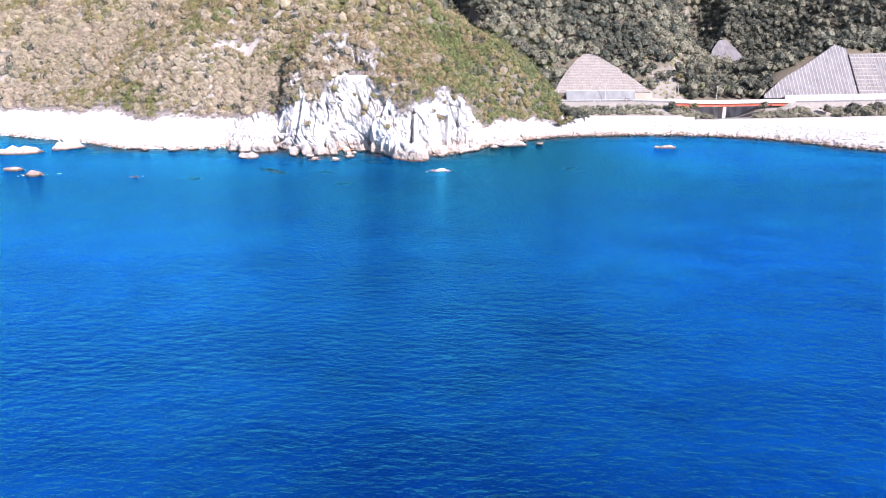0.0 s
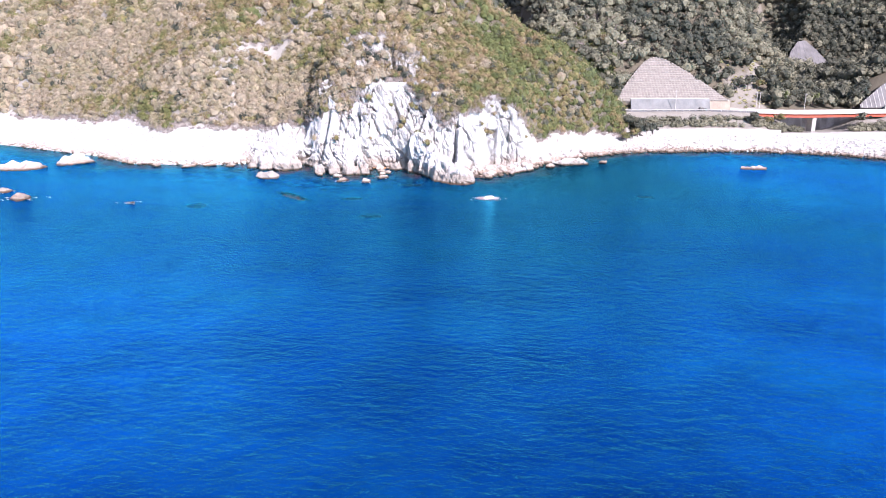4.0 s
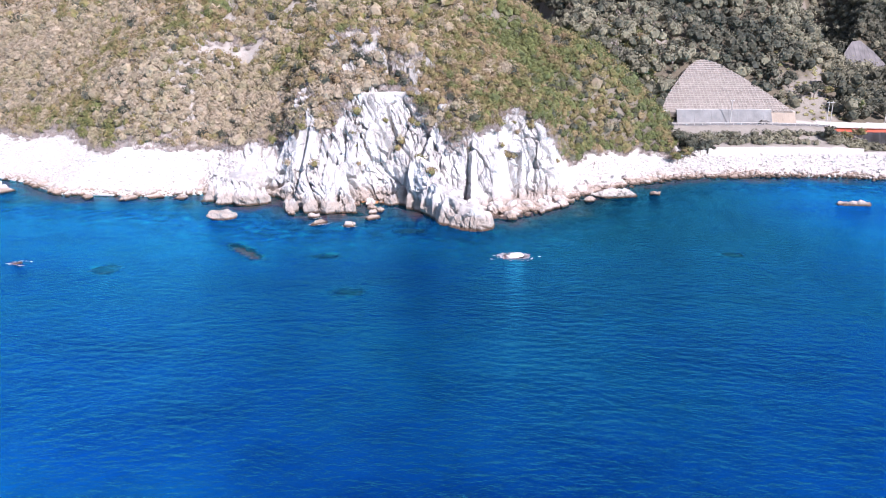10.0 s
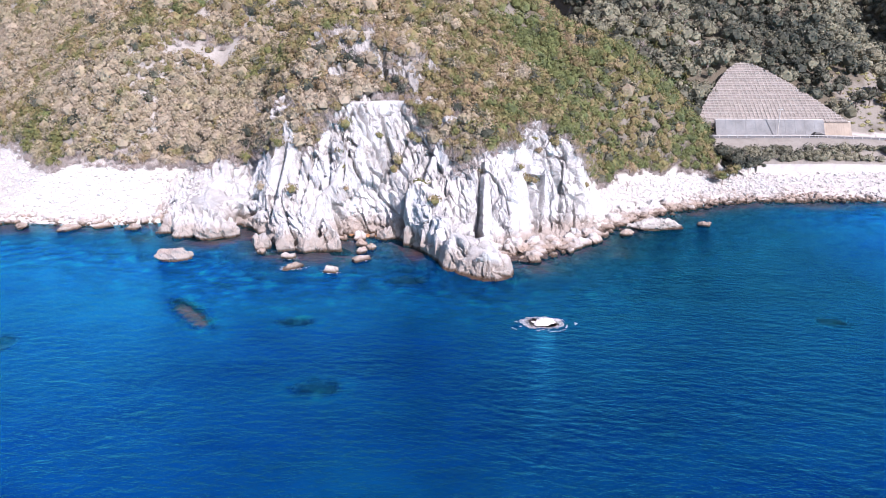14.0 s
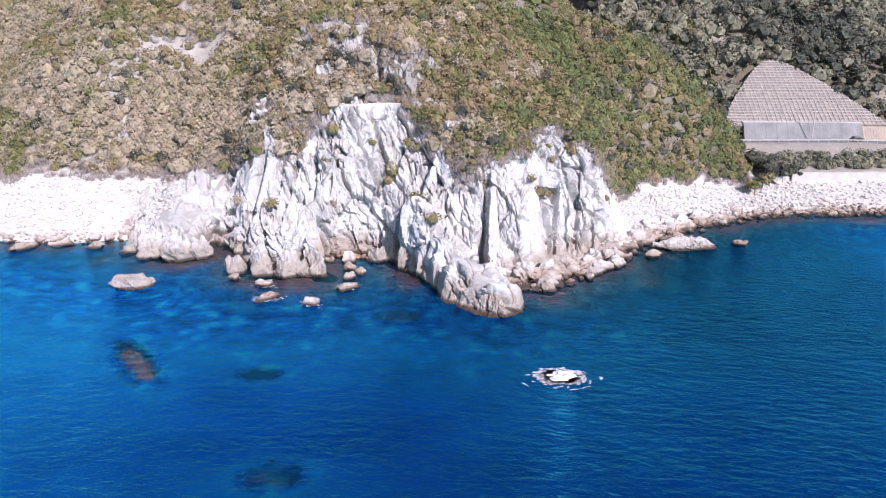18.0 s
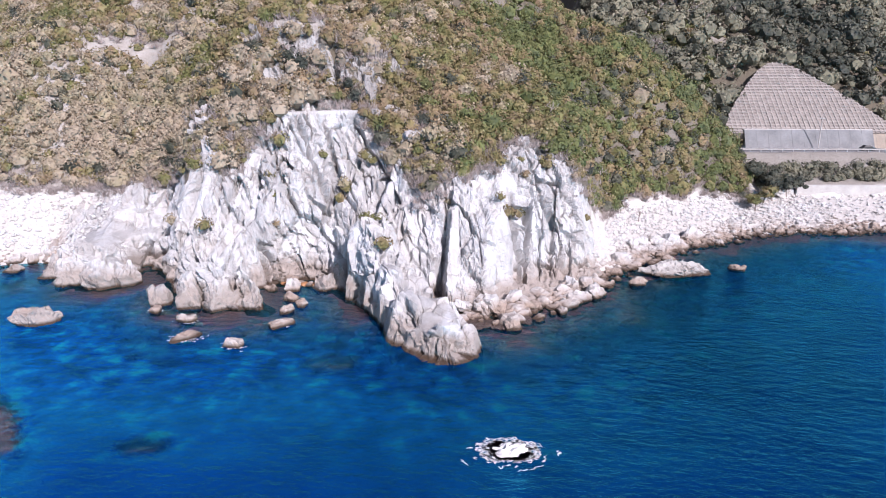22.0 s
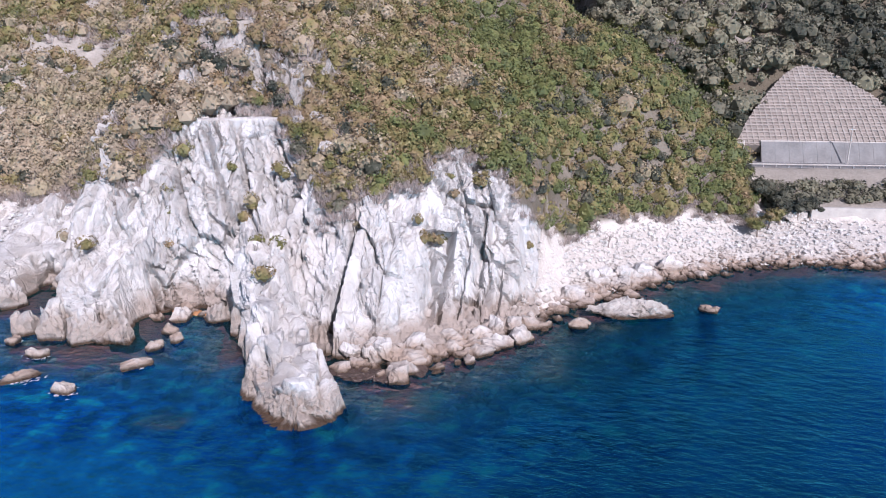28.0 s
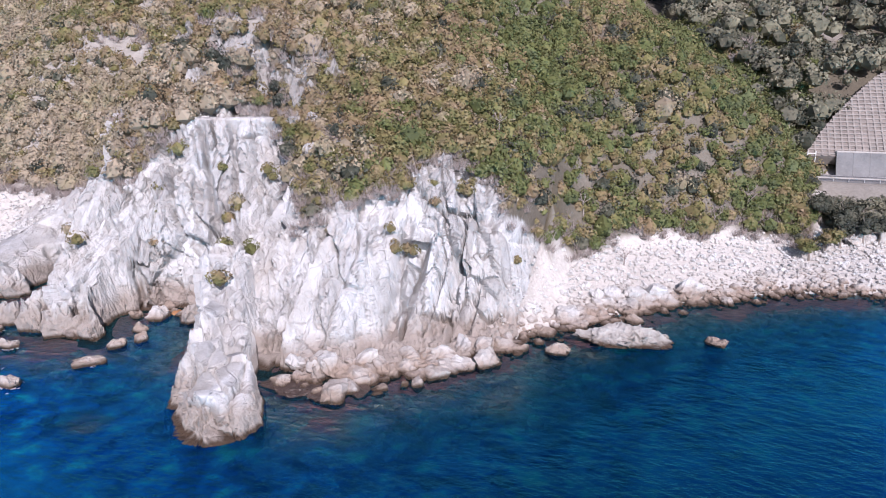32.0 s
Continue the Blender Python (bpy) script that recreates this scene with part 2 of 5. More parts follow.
def cells(x, y, k=0):
    """Voronoi cells: distance to the nearest centre, gap to the second, two random values and the offset from the centre."""
    i0, j0 = np.floor(x), np.floor(y)
    f1 = np.full(np.shape(x), 9.0)
    f2, r, q, ox, oy = f1.copy(), f1 * 0, f1 * 0, f1 * 0, f1 * 0
    for a in (-1, 0, 1):
        for b in (-1, 0, 1):
            i, j = i0 + a, j0 + b
            dx, dy = i + hash2(i, j, k) - x, j + hash2(i, j, k + 3) - y
            d = np.hypot(dx, dy)
            near = d < f1
            f2 = np.where(near, f1, np.minimum(f2, d))
            f1 = np.where(near, d, f1)
            r, q = np.where(near, hash2(i, j, k + 5), r), np.where(near, hash2(i, j, k + 8), q)
            ox, oy = np.where(near, dx, ox), np.where(near, dy, oy)
    return f1, f2 - f1, r * 2 - 1, q * 2 - 1, ox, oy


def step(a, b, x):
    t = np.clip((x - a) / (b - a), 0, 1)
    return t * t * (3 - 2 * t)


def inside_distance(x, y, ring):
    """Distance to the outline of a closed ring, positive inside."""
    best, odd = np.full(np.shape(x), 1e9), np.zeros(np.shape(x), bool)
    for (ax, ay), (bx, by) in zip(ring, ring[1:] + ring[:1]):
        ux, uy = bx - ax, by - ay
        t = np.clip(((x - ax) * ux + (y - ay) * uy) / (ux * ux + uy * uy), 0, 1)
        best = np.minimum(best, np.hypot(x - ax - t * ux, y - ay - t * uy))
        odd ^= ((ay > y) != (by > y)) & (x < ax + (y - ay) / (uy if uy else 1e-9) * ux)
    return np.where(odd, best, -best)


# ---- the lie of the land ----
COAST = [(-900, 560), (-420, 400), (-210, 326), (-153, 296), (-132, 279), (-117, 278.5), (-102, 277.5), (-88, 283), (-80, 273), (-71, 267.5), (-68.3, 269.5), (-69.5, 279), (-66.5, 280.5), (-63, 275.5),
         (-59, 270.5), (-56, 265.5), (-46, 261), (-40, 261.5), (-45, 270), (-43, 273.5), (-40, 276), (-36.7, 277.2), (-32, 274), (-23, 264), (-14, 262), (-1, 262), (6, 270), (13, 277)]
BAY = [(15, 284), (20, 290), (27, 298), (36, 307), (54, 320), (84, 326), (111, 326), (135, 319), (154, 304), (166, 282), (182, 266), (260, 225), (700, 60)]
HEADLAND = COAST + [(15, 284), (20, 290), (27, 298), (36, 307), (54, 321), (66, 337), (69, 380), (76, 450), (95, 600), (120, 1100), (-900, 1100)]
LAND = COAST + BAY + [(1500, 60), (1500, 1500), (-900, 1500)]


def road_y(x):
    return 366.0 + 0.10 * (x - 64) + 0.00045 * np.maximum(x - 64, 0) ** 2


def road_z(x):
    return 13.4 - 1.6 * step(90, 150, x)


# contour lines of the sea cliff: where each height runs, from west to east
LINE_X = [-67, -64.2, -60, -56, -50, -40.4, -39.2, -34, -28, -23, -17, -11, -5, 1, 7, 11, 15]
CONTOURS = []


def contour(z, ys):
    CONTOURS.append((z, ys))


contour(0.0, [280, 276, 270.5, 265.3, 260, 261.3, 275.5, 275, 270, 264.5, 264.5, 264.5, 262.7, 271, 274, 279, 285])
contour(5.0, [282, 278, 272.5, 267.2, 261.7, 263.3, 276.3, 276.2, 272.5, 268, 268, 267, 264.7, 277, 280, 283, 290])
contour(12.0, [286.5, 282, 277, 274, 275, 277.5, 278.8, 280.3, 279.5, 276, 275, 272.5, 272, 282.5, 285, 287.5, 303])
contour(18.0, [292, 287, 281, 279.3, 281, 282.5, 283.3, 285.5, 286.5, 283.5, 281, 279.5, 283, 287.5, 287.8, 293, 309])
contour(24.0, [297, 291, 286.8, 284.6, 286, 287.3, 288, 290.3, 292, 290.5, 287.5, 289.5, 293, 294, 298, 304, 313])
contour(28.3, [301.5, 295, 290.5, 287.8, 287.8, 290.5, 291.5, 293.5, 295.2, 297, 297, 299, 302, 304, 306.5, 311, 318])
contour(28.8, [302, 295.5, 291, 289.2, 290.5, 293.4, 294.4, 296.4, 297, 297.5, 297.5, 299.5, 302.5, 304.5, 307, 311.5, 318.5])
contour(40.0, [314, 308, 303, 300, 299.5, 300.5, 302, 305, 309, 312, 314, 316, 318, 320, 322, 325, 330])


def cliff_face(x, y):
    """Height of the cliff between its contour lines."""
    ys = [np.interp(x, LINE_X, row) for _, row in CONTOURS]
    h = np.clip((y - ys[0]) / 1.5, -3, 0) * 2.0
    for k in range(len(ys) - 1):
        h = h + (CONTOURS[k + 1][0] - CONTOURS[k][0]) * np.clip((y - ys[k]) / (ys[k + 1] - ys[k]), 0, 1)
    return h + 0.8 * np.clip(y - ys[-1], 0, 40) + 0.5 * np.maximum(y - ys[-1] - 40, 0)


def cleft(x, y, cx, lean, cy, wide, y0, y1):
    return np.exp(-((x - cx - lean * (y - cy)) / wide) ** 2) * step(y0 - 1.5, y0 + 1.5, y) * (1 - step(y1 - 1.5, y1 + 1.5, y))


def headland(x, y, rough=True):
    d = inside_distance(x, y, HEADLAND)
    w = step(-69.5, -66.5, x) * (1 - step(12.5, 17.5, x)) * (1 - step(306, 330, y))
    ws = step(-92, -86, x) * (1 - step(-69.5, -66.5, x))
    shift = 0.9 * fbm(x * 0.09, y * 0.09, 3, 9)
    if rough:
        shift = shift + 0.6 * fbm(x * 0.22 + 0.05 * y, y * 0.08, 2, 13)
        shift = shift - 4.0 * cleft(x, y, -26.2, 0.25, 278, 0.7, 273, 286)
        shift = shift - 5.5 * cleft(x, y, -12.3, 0.04, 270, 0.75, 264, 279)
        shift = shift - 4.5 * cleft(x, y, -59.0, 0.12, 272, 0.9, 266, 285)
        shift = shift - 3.0 * cleft(x, y, -0.6, -0.15, 275, 0.6, 270, 284)
        shift = shift - 2.5 * cleft(x, y, 5.2, 0.1, 278, 0.5, 273, 287)
        shift = shift - 2.0 * cleft(x, y, -46.0, 0.1, 265, 0.5, 260, 273)
        shift = shift - 1.6 * cleft(x, y, -33.5, -0.2, 280, 0.6, 275, 290)
        for cx, lean, deep in ((-54.2, 0.1, 2.2), (-51.4, 0.05, 2.6), (-48.6, 0.12, 2.0), (-44.6, 0.16, 2.8), (-30.2, 0.2, 1.6), (-20.5, 0.12, 1.6), (-8.0, -0.2, 1.0), (2.6, 0.1, 2.0), (8.2, 0.05, 2.0), (10.4, 0.05, 1.6)):
            shift = shift - deep * cleft(x, y, cx, lean, 270, 0.32, 258, 284)
    cliff = cliff_face(x, y + shift * step(-1.0, 3.0, d))

    def hump(cx, cy, sx, sy, top):
        return top * np.exp(-(((x - cx) / sx) ** 2 + ((y - cy) / sy) ** 2))

    cliff = cliff + hump(-15, 285, 3.5, 2.2, 3.0) + hump(-4, 290, 3, 2.5, 1.0)
    fin = 17.2 - 0.9 * np.maximum(278.3 - y, 0) - 4.0 * np.maximum(y - 278.5, 0) - 5.0 * np.maximum(-11.3 - x, 0) - 0.55 * np.maximum(x + 8.5, 0) - 1.6 * np.maximum(x + 4.5, 0)
    cliff = np.maximum(cliff, np.where((d > 0.5) & (y < 282), fin, -9))
    slope = np.interp(d, [-3, 0, 4, 15, 19, 34, 44, 70, 120, 300], [-1.2, 0, 2.0, 9.0, 12, 28, 38, 58, 89, 150])
    bay = np.interp(d, [-3, 0, 4, 14, 17, 36, 70, 120, 300], [-1.2, 0, 1.6, 5.8, 8.5, 33, 60, 88, 150])
    slope = slope + (bay - slope) * step(5, 15, x)
    stack = np.interp(d + 0.5 * shift, [-3, 0, 0.8, 2.5, 6, 12, 18, 34, 44, 70, 120, 300], [-4, 0, 3.6, 5.8, 6.8, 10, 14, 30, 40, 60, 90, 150])
    east = np.interp(d, [-3, 0, 6, 16, 36, 53, 70, 120, 300], [-1, 4.5, 10.5, 22.5, 41, 55, 66, 96, 160])
    e = step(332, 358, y) * step(12, 45, x)
    slope = slope * (1 - e) + np.maximum(east, slope) * e
    bumps = (3.0 * fbm(x * 0.03, y * 0.03, 4, 21) + 1.2 * fbm(x * 0.12, y * 0.12, 3, 30)) * step(14, 34, d) * (1 - 0.8 * w)
    bumps = bumps + hump(-132, 328, 20, 15, 5.0) + hump(-89, 330, 10, 10, -3.5)
    if rough:
        wall = 0.8 + 4.2 * (d + 0.9 * fbm(x * 0.5, y * 0.5, 3, 17))
        cliff = np.where(d < 5, np.minimum(cliff, np.maximum(wall, -3)), cliff)
    h = cliff * w + stack * ws + slope * (1 - w - ws) + bumps
    return np.where(d > -0.5, h, -5), d, w


def veg_floor(x, y):
    """The height above which shrubs close over the rock, along the cliff."""
    f = np.interp(x, [-92, -86, -74, -66, -60, -58, -55.5, -54, -50, -48, -44, -31, -27, -22, -17, -13, -9, -4, 2, 8, 12, 17],
                  [11, 11, 13.5, 16, 17, 23, 23.5, 18.5, 20, 27, 29.5, 29, 23, 20, 16, 17.5, 19, 21, 23.5, 20, 14, 6.5])
    return f + 2.2 * fbm(x * 0.14, y * 0.14, 3, 91) + 1.2 * fbm(x * 0.5, y * 0.5, 2, 92)


SCARS = [(-42, 303, 15, 5.2), (-39, 296, 14, 1.4), (-47, 307, 2.5, 2.5), (-15, 287, 5, 2), (-60, 292, 3, 4), (-91, 331, 11, 4.0), (-87, 337, 2.5, 6), (-102, 327, 5, 2), (-78, 334, 4, 2), (-131, 328, 4, 2.2), (-112, 330, 4, 2), (-18, 290, 4, 2.5)]


def bare(x, y):
    """How far a spot lies in a bare scar: above 0.5 it is open."""
    s = 0 * x - 9.0
    for cx, cy, rx, ry in SCARS:
        s = np.maximum(s, 1.3 - np.hypot((x - cx) / rx, (y - cy) / ry))
    return s + 1.1 * fbm(x * 0.33, y * 0.33, 3, 80) + 0.9 * fbm(x * 0.8, y * 0.8, 2, 83)


def overgrown(x, y, z):
    """True where shrubs cover the headland."""
    _, d, w = headland(x, y, False)
    edge = 18.5 - 3.5 * step(-92, -60, x) - 7.0 * step(42, 60, x) + 3 * fbm(x * 0.12, y * 0.12, 3, 90)
    on_cliff = (x > -92) & (x < 17) & (y < 318)
    return np.where(on_cliff, z > veg_floor(x, y), d > edge) & (bare(x, y) < 0.5) & (d > 1.5)


def mountain(x, y):
    back = y - road_y(x) - 9
    s = np.interp(back, [-30, 0, 34, 80, 300, 1500], [-8, 0, 22, 41, 145, 420])
    stream = np.exp(-((x - 170 - 0.20 * (y - 390)) / 34) ** 2) * (1 - step(175, 330, back))
    east = step(185, 200, x) * np.interp(back, [-2, 0, 26, 60], [0, 0, 8, 10])
    m = road_z(x) + s * (1 - 0.72 * stream) + np.maximum(east, 0) * (1 - stream)
    m += step(10, 60, back) * (6 * fbm(x * 0.018, y * 0.018, 4, 40) + 2 * fbm(x * 0.08, y * 0.08, 3, 46))
    pit = step(176, 206, x) * (1 - step(240, 340, x)) * step(30, 80, back) * (1 - step(225, 240, back))
    m = m - 80 * (1 - step(0, 30, x))
    m = m + (np.minimum(m, 26 + np.maximum(back - 141, 0) * 1.08) - m) * pit
    return np.where(back > 0, m, -5), back


def apron(x, y):
    """The bay's shore: beach, bank up to the road, and the road's bed."""
    d = inside_distance(x, y, LAND)
    beach = np.interp(d, [-3, 0, 4, 18, 24], [-1, 0, 1.5, 4.5, 5.0])
    off = y - road_y(x)
    gap = np.exp(-((x - 154) / 16) ** 4)
    low = step(120, 126, x) * (1 - step(184, 190, x))
    bed = (road_z(x) - 0.15 - 2.8 * low) * (1 - gap) + 3.0 * gap
    walled = step(64, 69, x) * (1 - step(122, 130, x))
    f1 = np.interp(off, [-22.3, -21.9, -15, -8, -4.5], [0, 0.24, 0.42, 0.84, 1])
    f2 = np.interp(off, [-17, -5], [0, 1])
    up = f1 * walled + f2 * (1 - walled)
    h = beach + (bed - beach) * up * np.maximum(step(14, 24, d), walled * step(8, 12, d))
    return np.where(d > 0, h + 0.25 * fbm(x * 0.3, y * 0.3, 3, 50), np.maximum(-14.0, 0.32 * d + 0.9 * fbm(x * 0.12, y * 0.12, 3, 60) * np.clip(-d / 4, 0, 1))), d


def tip_rock(x, y):
    """The low spur that runs out from the cliff into the sea."""
    ax, ay, bx, by = -24.2, 270.0, -10.5, 249.5
    ux, uy = bx - ax, by - ay
    t = np.clip(((x - ax) * ux + (y - ay) * uy) / (ux * ux + uy * uy), 0, 1)
    wob = 1.2 * fbm(x * 0.2, y * 0.2, 3, 70)
    _, g, r, q, ox, oy = cells(x * 0.28 + 0.1 * y, y * 0.24, 71)
    rad = np.hypot(x - ax - t * ux, y - ay - t * uy) + wob + 0.5 * r + ox * q
    wide = np.interp(t, [0, 0.45, 0.6, 0.85, 1], [4.6, 4.2, 4.2, 5.0, 5.0])
    top = np.interp(t, [0, 0.35, 0.5, 0.6, 0.85, 1], [13, 8.5, 7.5, 6.0, 5.6, 4.6]) + 0.8 * r + 1.6 * ox * r + 1.6 * oy * q
    return top * (1 - np.clip(rad / wide, 0, 1.2) ** 7) - 0.8 * np.exp(-(g / 0.05) ** 2) - 0.3


def ground_height(x, y, rough=True):
    x, y = np.asarray(x, float), np.asarray(y, float)
    h, d, w = headland(x, y, rough)
    m, back = mountain(x, y)
    a, da = apron(x, y)
    h = np.maximum(np.maximum(h, m), a)
    net = step(54, 62, x) * (1 - step(118, 126, x)) * step(-1, 1, back)
    plane = 17.6 + 0.685 * (y - road_y(x) - 10.5)
    h = np.where((net > 0) & (h > plane), h + (plane - h) * net * (1 - step(44, 52, back)), h)
    if rough:
        h = np.maximum(h, np.where((np.abs(x + 17) < 16) & (np.abs(y - 259) < 20), tip_rock(x, y), -9))
    return h


def sheet(name, xs, ys, zfun, material, smooth=True):
    gx, gy = np.meshgrid(xs, ys)
    z = zfun(gx, gy)
    co = np.stack([gx, gy, z], -1).reshape(-1, 3)
    nx, ny = len(xs), len(ys)
    i = (np.arange(ny - 1)[:, None] * nx + np.arange(nx - 1)[None]).ravel()
    me = mesh_from(name, co, np.stack([i, i + 1, i + nx + 1, i + nx], 1), smooth)
    me.materials.append(material)
    return new(name, me)


def mesh_from(name, co, faces, smooth=False):
    co, faces = np.asarray(co, np.float32), np.asarray(faces, np.int32)
    me = bpy.data.meshes.new(name)
    k = faces.shape[1]
    me.vertices.add(len(co))
    me.vertices.foreach_set("co", co.ravel())
    me.loops.add(faces.size)
    me.loops.foreach_set("vertex_index", faces.ravel())
    me.polygons.add(len(faces))
    me.polygons.foreach_set("loop_start", np.arange(0, faces.size, k, dtype=np.int32))
    me.polygons.foreach_set("loop_total", np.full(len(faces), k, np.int32))
    me.update(calc_edges=True)
    if smooth:
        me.shade_smooth()
    else:
        me.shade_flat()
    return me


def part(name, bm, material, parent=None, label=""):
    me = bpy.data.meshes.new(name)
    bm.to_mesh(me)
    bm.free()
    me.materials.append(material)
    ob = new(name, me)
    ob.parent = parent
    return tagged(ob, label)


def box(cx, cy, cz, sx, sy, sz, bevel=0.0, m=None):
    bm = bmesh.new()
    bmesh.ops.create_cube(bm, size=1, matrix=Matrix.Translation((cx, cy, cz)) @ Matrix.Diagonal((sx, sy, sz, 1)))
    if bevel:
        bmesh.ops.bevel(bm, geom=bm.edges[:], offset=bevel, segments=1, affect="EDGES")
    if m is not None:
        bm.transform(m)
    return bm


def rod(a, b, r0, r1, n=8):
    a, b = Vector(a), Vector(b)
    bm = bmesh.new()
    bmesh.ops.create_cone(bm, cap_ends=True, segments=n, radius1=r0, radius2=r1, depth=(b - a).length,
                          matrix=Matrix.Translation((a + b) / 2) @ (b - a).to_track_quat("Z", "Y").to_matrix().to_4x4())
    return bm


def empty(name, m, label, category, group="", kind=""):
    ob = new(name)
    ob.matrix_world = m
    return tagged(ob, label, category, group, kind)


# ---- ground and sea ----
def set_litter(ob, mask):
    at = ob.data.attributes.new("litter", "FLOAT", "POINT")
    at.data.foreach_set("value", np.asarray(mask, np.float32).ravel())


def ground_far(x, y):
    h = ground_height(x, y, False)
    dense = (x > -90) & (x < 12.6) & (y > 241) & (y < 306)
    return np.where(dense, np.minimum(h - 6.0, h * 0.5 - 7), h) - 0.2


far_x = np.concatenate([[-4500, -2500, -1500, -900, -600, -450], np.arange(-380, 420, 2.0), np.arange(435, 820, 16), [900, 1500, 2500, 4500]])
far_y = np.concatenate([[-4500, -2500, -1000, -400, 0, 120, 180], np.arange(200, 620, 1.8), np.arange(628, 1110, 12), [1500, 2500, 4500]])
ground = sheet("ground", far_x, far_y, ground_far, SOIL)
tagged(ground, "pale sandy and rocky hillside soil with bare scars", "ground", kind="structure")
gx, gy = np.meshgrid(far_x, far_y)
gz = ground_height(gx, gy, False)
m_h, back = mountain(gx, gy)
wood = (back > 1) & (bare(gx, gy) < 9)
off = gy - road_y(gx)
bank = (off > -21.5) & (off < 8) & (gx > 60) & (inside_distance(gx, gy, LAND) > 14)
clear = fbm(gx * 0.04, gy * 0.04, 4, 97)
hill_litter = 0.55 + 0.39 * step(-80, -30, gx) + 0.14 * np.clip(fbm(gx * 0.06, gy * 0.06, 4, 97) * 3, -1.2, 1)
wood_litter = np.where(gx > 215, 0.95, 0.66 + 0.27 * step(-0.42, -0.28, clear))
set_litter(ground, np.where(wood & (m_h > gz - 2), wood_litter, np.where(overgrown(gx, gy, gz), hill_litter, np.where(bank, 0.6, 0.5 * step(12, 16, gz)))))


def blur(a, r):
    k = np.exp(-np.linspace(-2, 2, 2 * r + 1) ** 2)
    k /= k.sum()
    for ax in (0, 1):
        p = np.pad(a, [(r, r) if i == ax else (0, 0) for i in (0, 1)], mode="edge")
        a = sum(k[i] * np.take(p, range(i, i + a.shape[ax]), axis=ax) for i in range(2 * r + 1))
    return a


def pick(grid, x, y, x0, y0, cell):
    """Values of a regular grid between its points."""
    u, v = np.clip((x - x0) / cell, 0, grid.shape[1] - 1.001), np.clip((y - y0) / cell, 0, grid.shape[0] - 1.001)
    i, j = u.astype(int), v.astype(int)
    u, v = u - i, v - j
    return (grid[j, i] * (1 - u) + grid[j, i + 1] * u) * (1 - v) + (grid[j + 1, i] * (1 - u) + grid[j + 1, i + 1] * u) * v


def cliff_points(x0, x1, y0, y1, nx, ny):
    """The cliff's surface, sampled evenly up its steep faces and broken into tilted slabs and blocks along its joints."""
    cell = 0.5
    rx, ry = np.meshgrid(np.arange(x0 - 1, x1 + 1.5, cell), np.arange(y0 - 1, y1 + 1.5, cell))
    soft = blur(ground_height(rx, ry), 4)
    sy, sx = np.gradient(soft, cell, cell)
    xs = np.linspace(x0, x1, nx)
    fine = np.linspace(y0, y1, 500)
    x, y = np.meshgrid(xs, fine)
    run = pick(soft, x, y, x0 - 1, y0 - 1, cell)
    arc = np.concatenate([np.zeros((1, nx)), np.cumsum(np.hypot(np.diff(run, axis=0), np.diff(y, axis=0)), 0)])
    y = np.stack([np.interp(np.linspace(0, arc[-1, i], ny), arc[:, i], fine) for i in range(nx)], 1)
    x = np.broadcast_to(xs, y.shape).copy()
    h = ground_height(x, y)
    n = np.stack([-pick(sx, x, y, x0 - 1, y0 - 1, cell), -pick(sy, x, y, x0 - 1, y0 - 1, cell), np.ones_like(h)], -1)
    n /= np.linalg.norm(n, axis=-1, keepdims=True)
    steep = step(0.05, 0.2, 1 - n[..., 2]) * step(-0.2, 0.8, h) * (1 - 0.85 * overgrown(x, y, h))
    steep = steep * (1 - 0.75 * step(0.72, 0.92, np.abs(n[..., 0]) / np.maximum(np.hypot(n[..., 0], n[..., 1]), 1e-3)))
    steep = steep * (1 - 0.85 * np.exp(-((x + 58.5) / 5) ** 4 - ((y - 280) / 5) ** 4))
    u, v = x * 0.95 + y * 0.2 + 0.25 * h, h * 0.95 - 0.25 * x + 0.3 * y
    out, slab = 0 * h, 0 * h
    for su, sv, amp, crack, k in ((0.14, 0.06, 1.2, 2.2, 101), (0.34, 0.14, 0.8, 1.5, 111), (0.8, 0.34, 0.36, 0.9, 121), (1.7, 0.8, 0.15, 0.2, 131)):
        wu, wv = u + 0.35 * fbm(x * 0.2, h * 0.2, 2, k + 40), v + 0.6 * fbm(y * 0.2, h * 0.2, 2, k + 50)
        _, g, r, q, ox, oy = cells(wu * su, wv * sv, k)
        out = out + amp * (0.8 * r + 1.6 * ox * q + 1.2 * oy * (2 * hash2(np.round(r * 997), np.round(q * 991), k) - 1))
        out = out - crack * np.exp(-(g / (0.03 + 0.34 * su)) ** 2) * (r + q > 0.2)
        slab = slab + (0.5 + 0.5 * r) * {101: 0.25, 111: 0.45, 121: 0.3}.get(k, 0)
    sink = 3.0 * step(13.2, 18, x) + 4.0 * (1 - step(-95, -91, x)) + 3.0 * step(y1 - 3, y1, y)
    co = np.stack([x, y, h - sink], -1) + n * (out * steep)[..., None]
    return co, x, y, h, slab, np.abs(n[..., 0]) / np.maximum(np.hypot(n[..., 0], n[..., 1]), 1e-3)


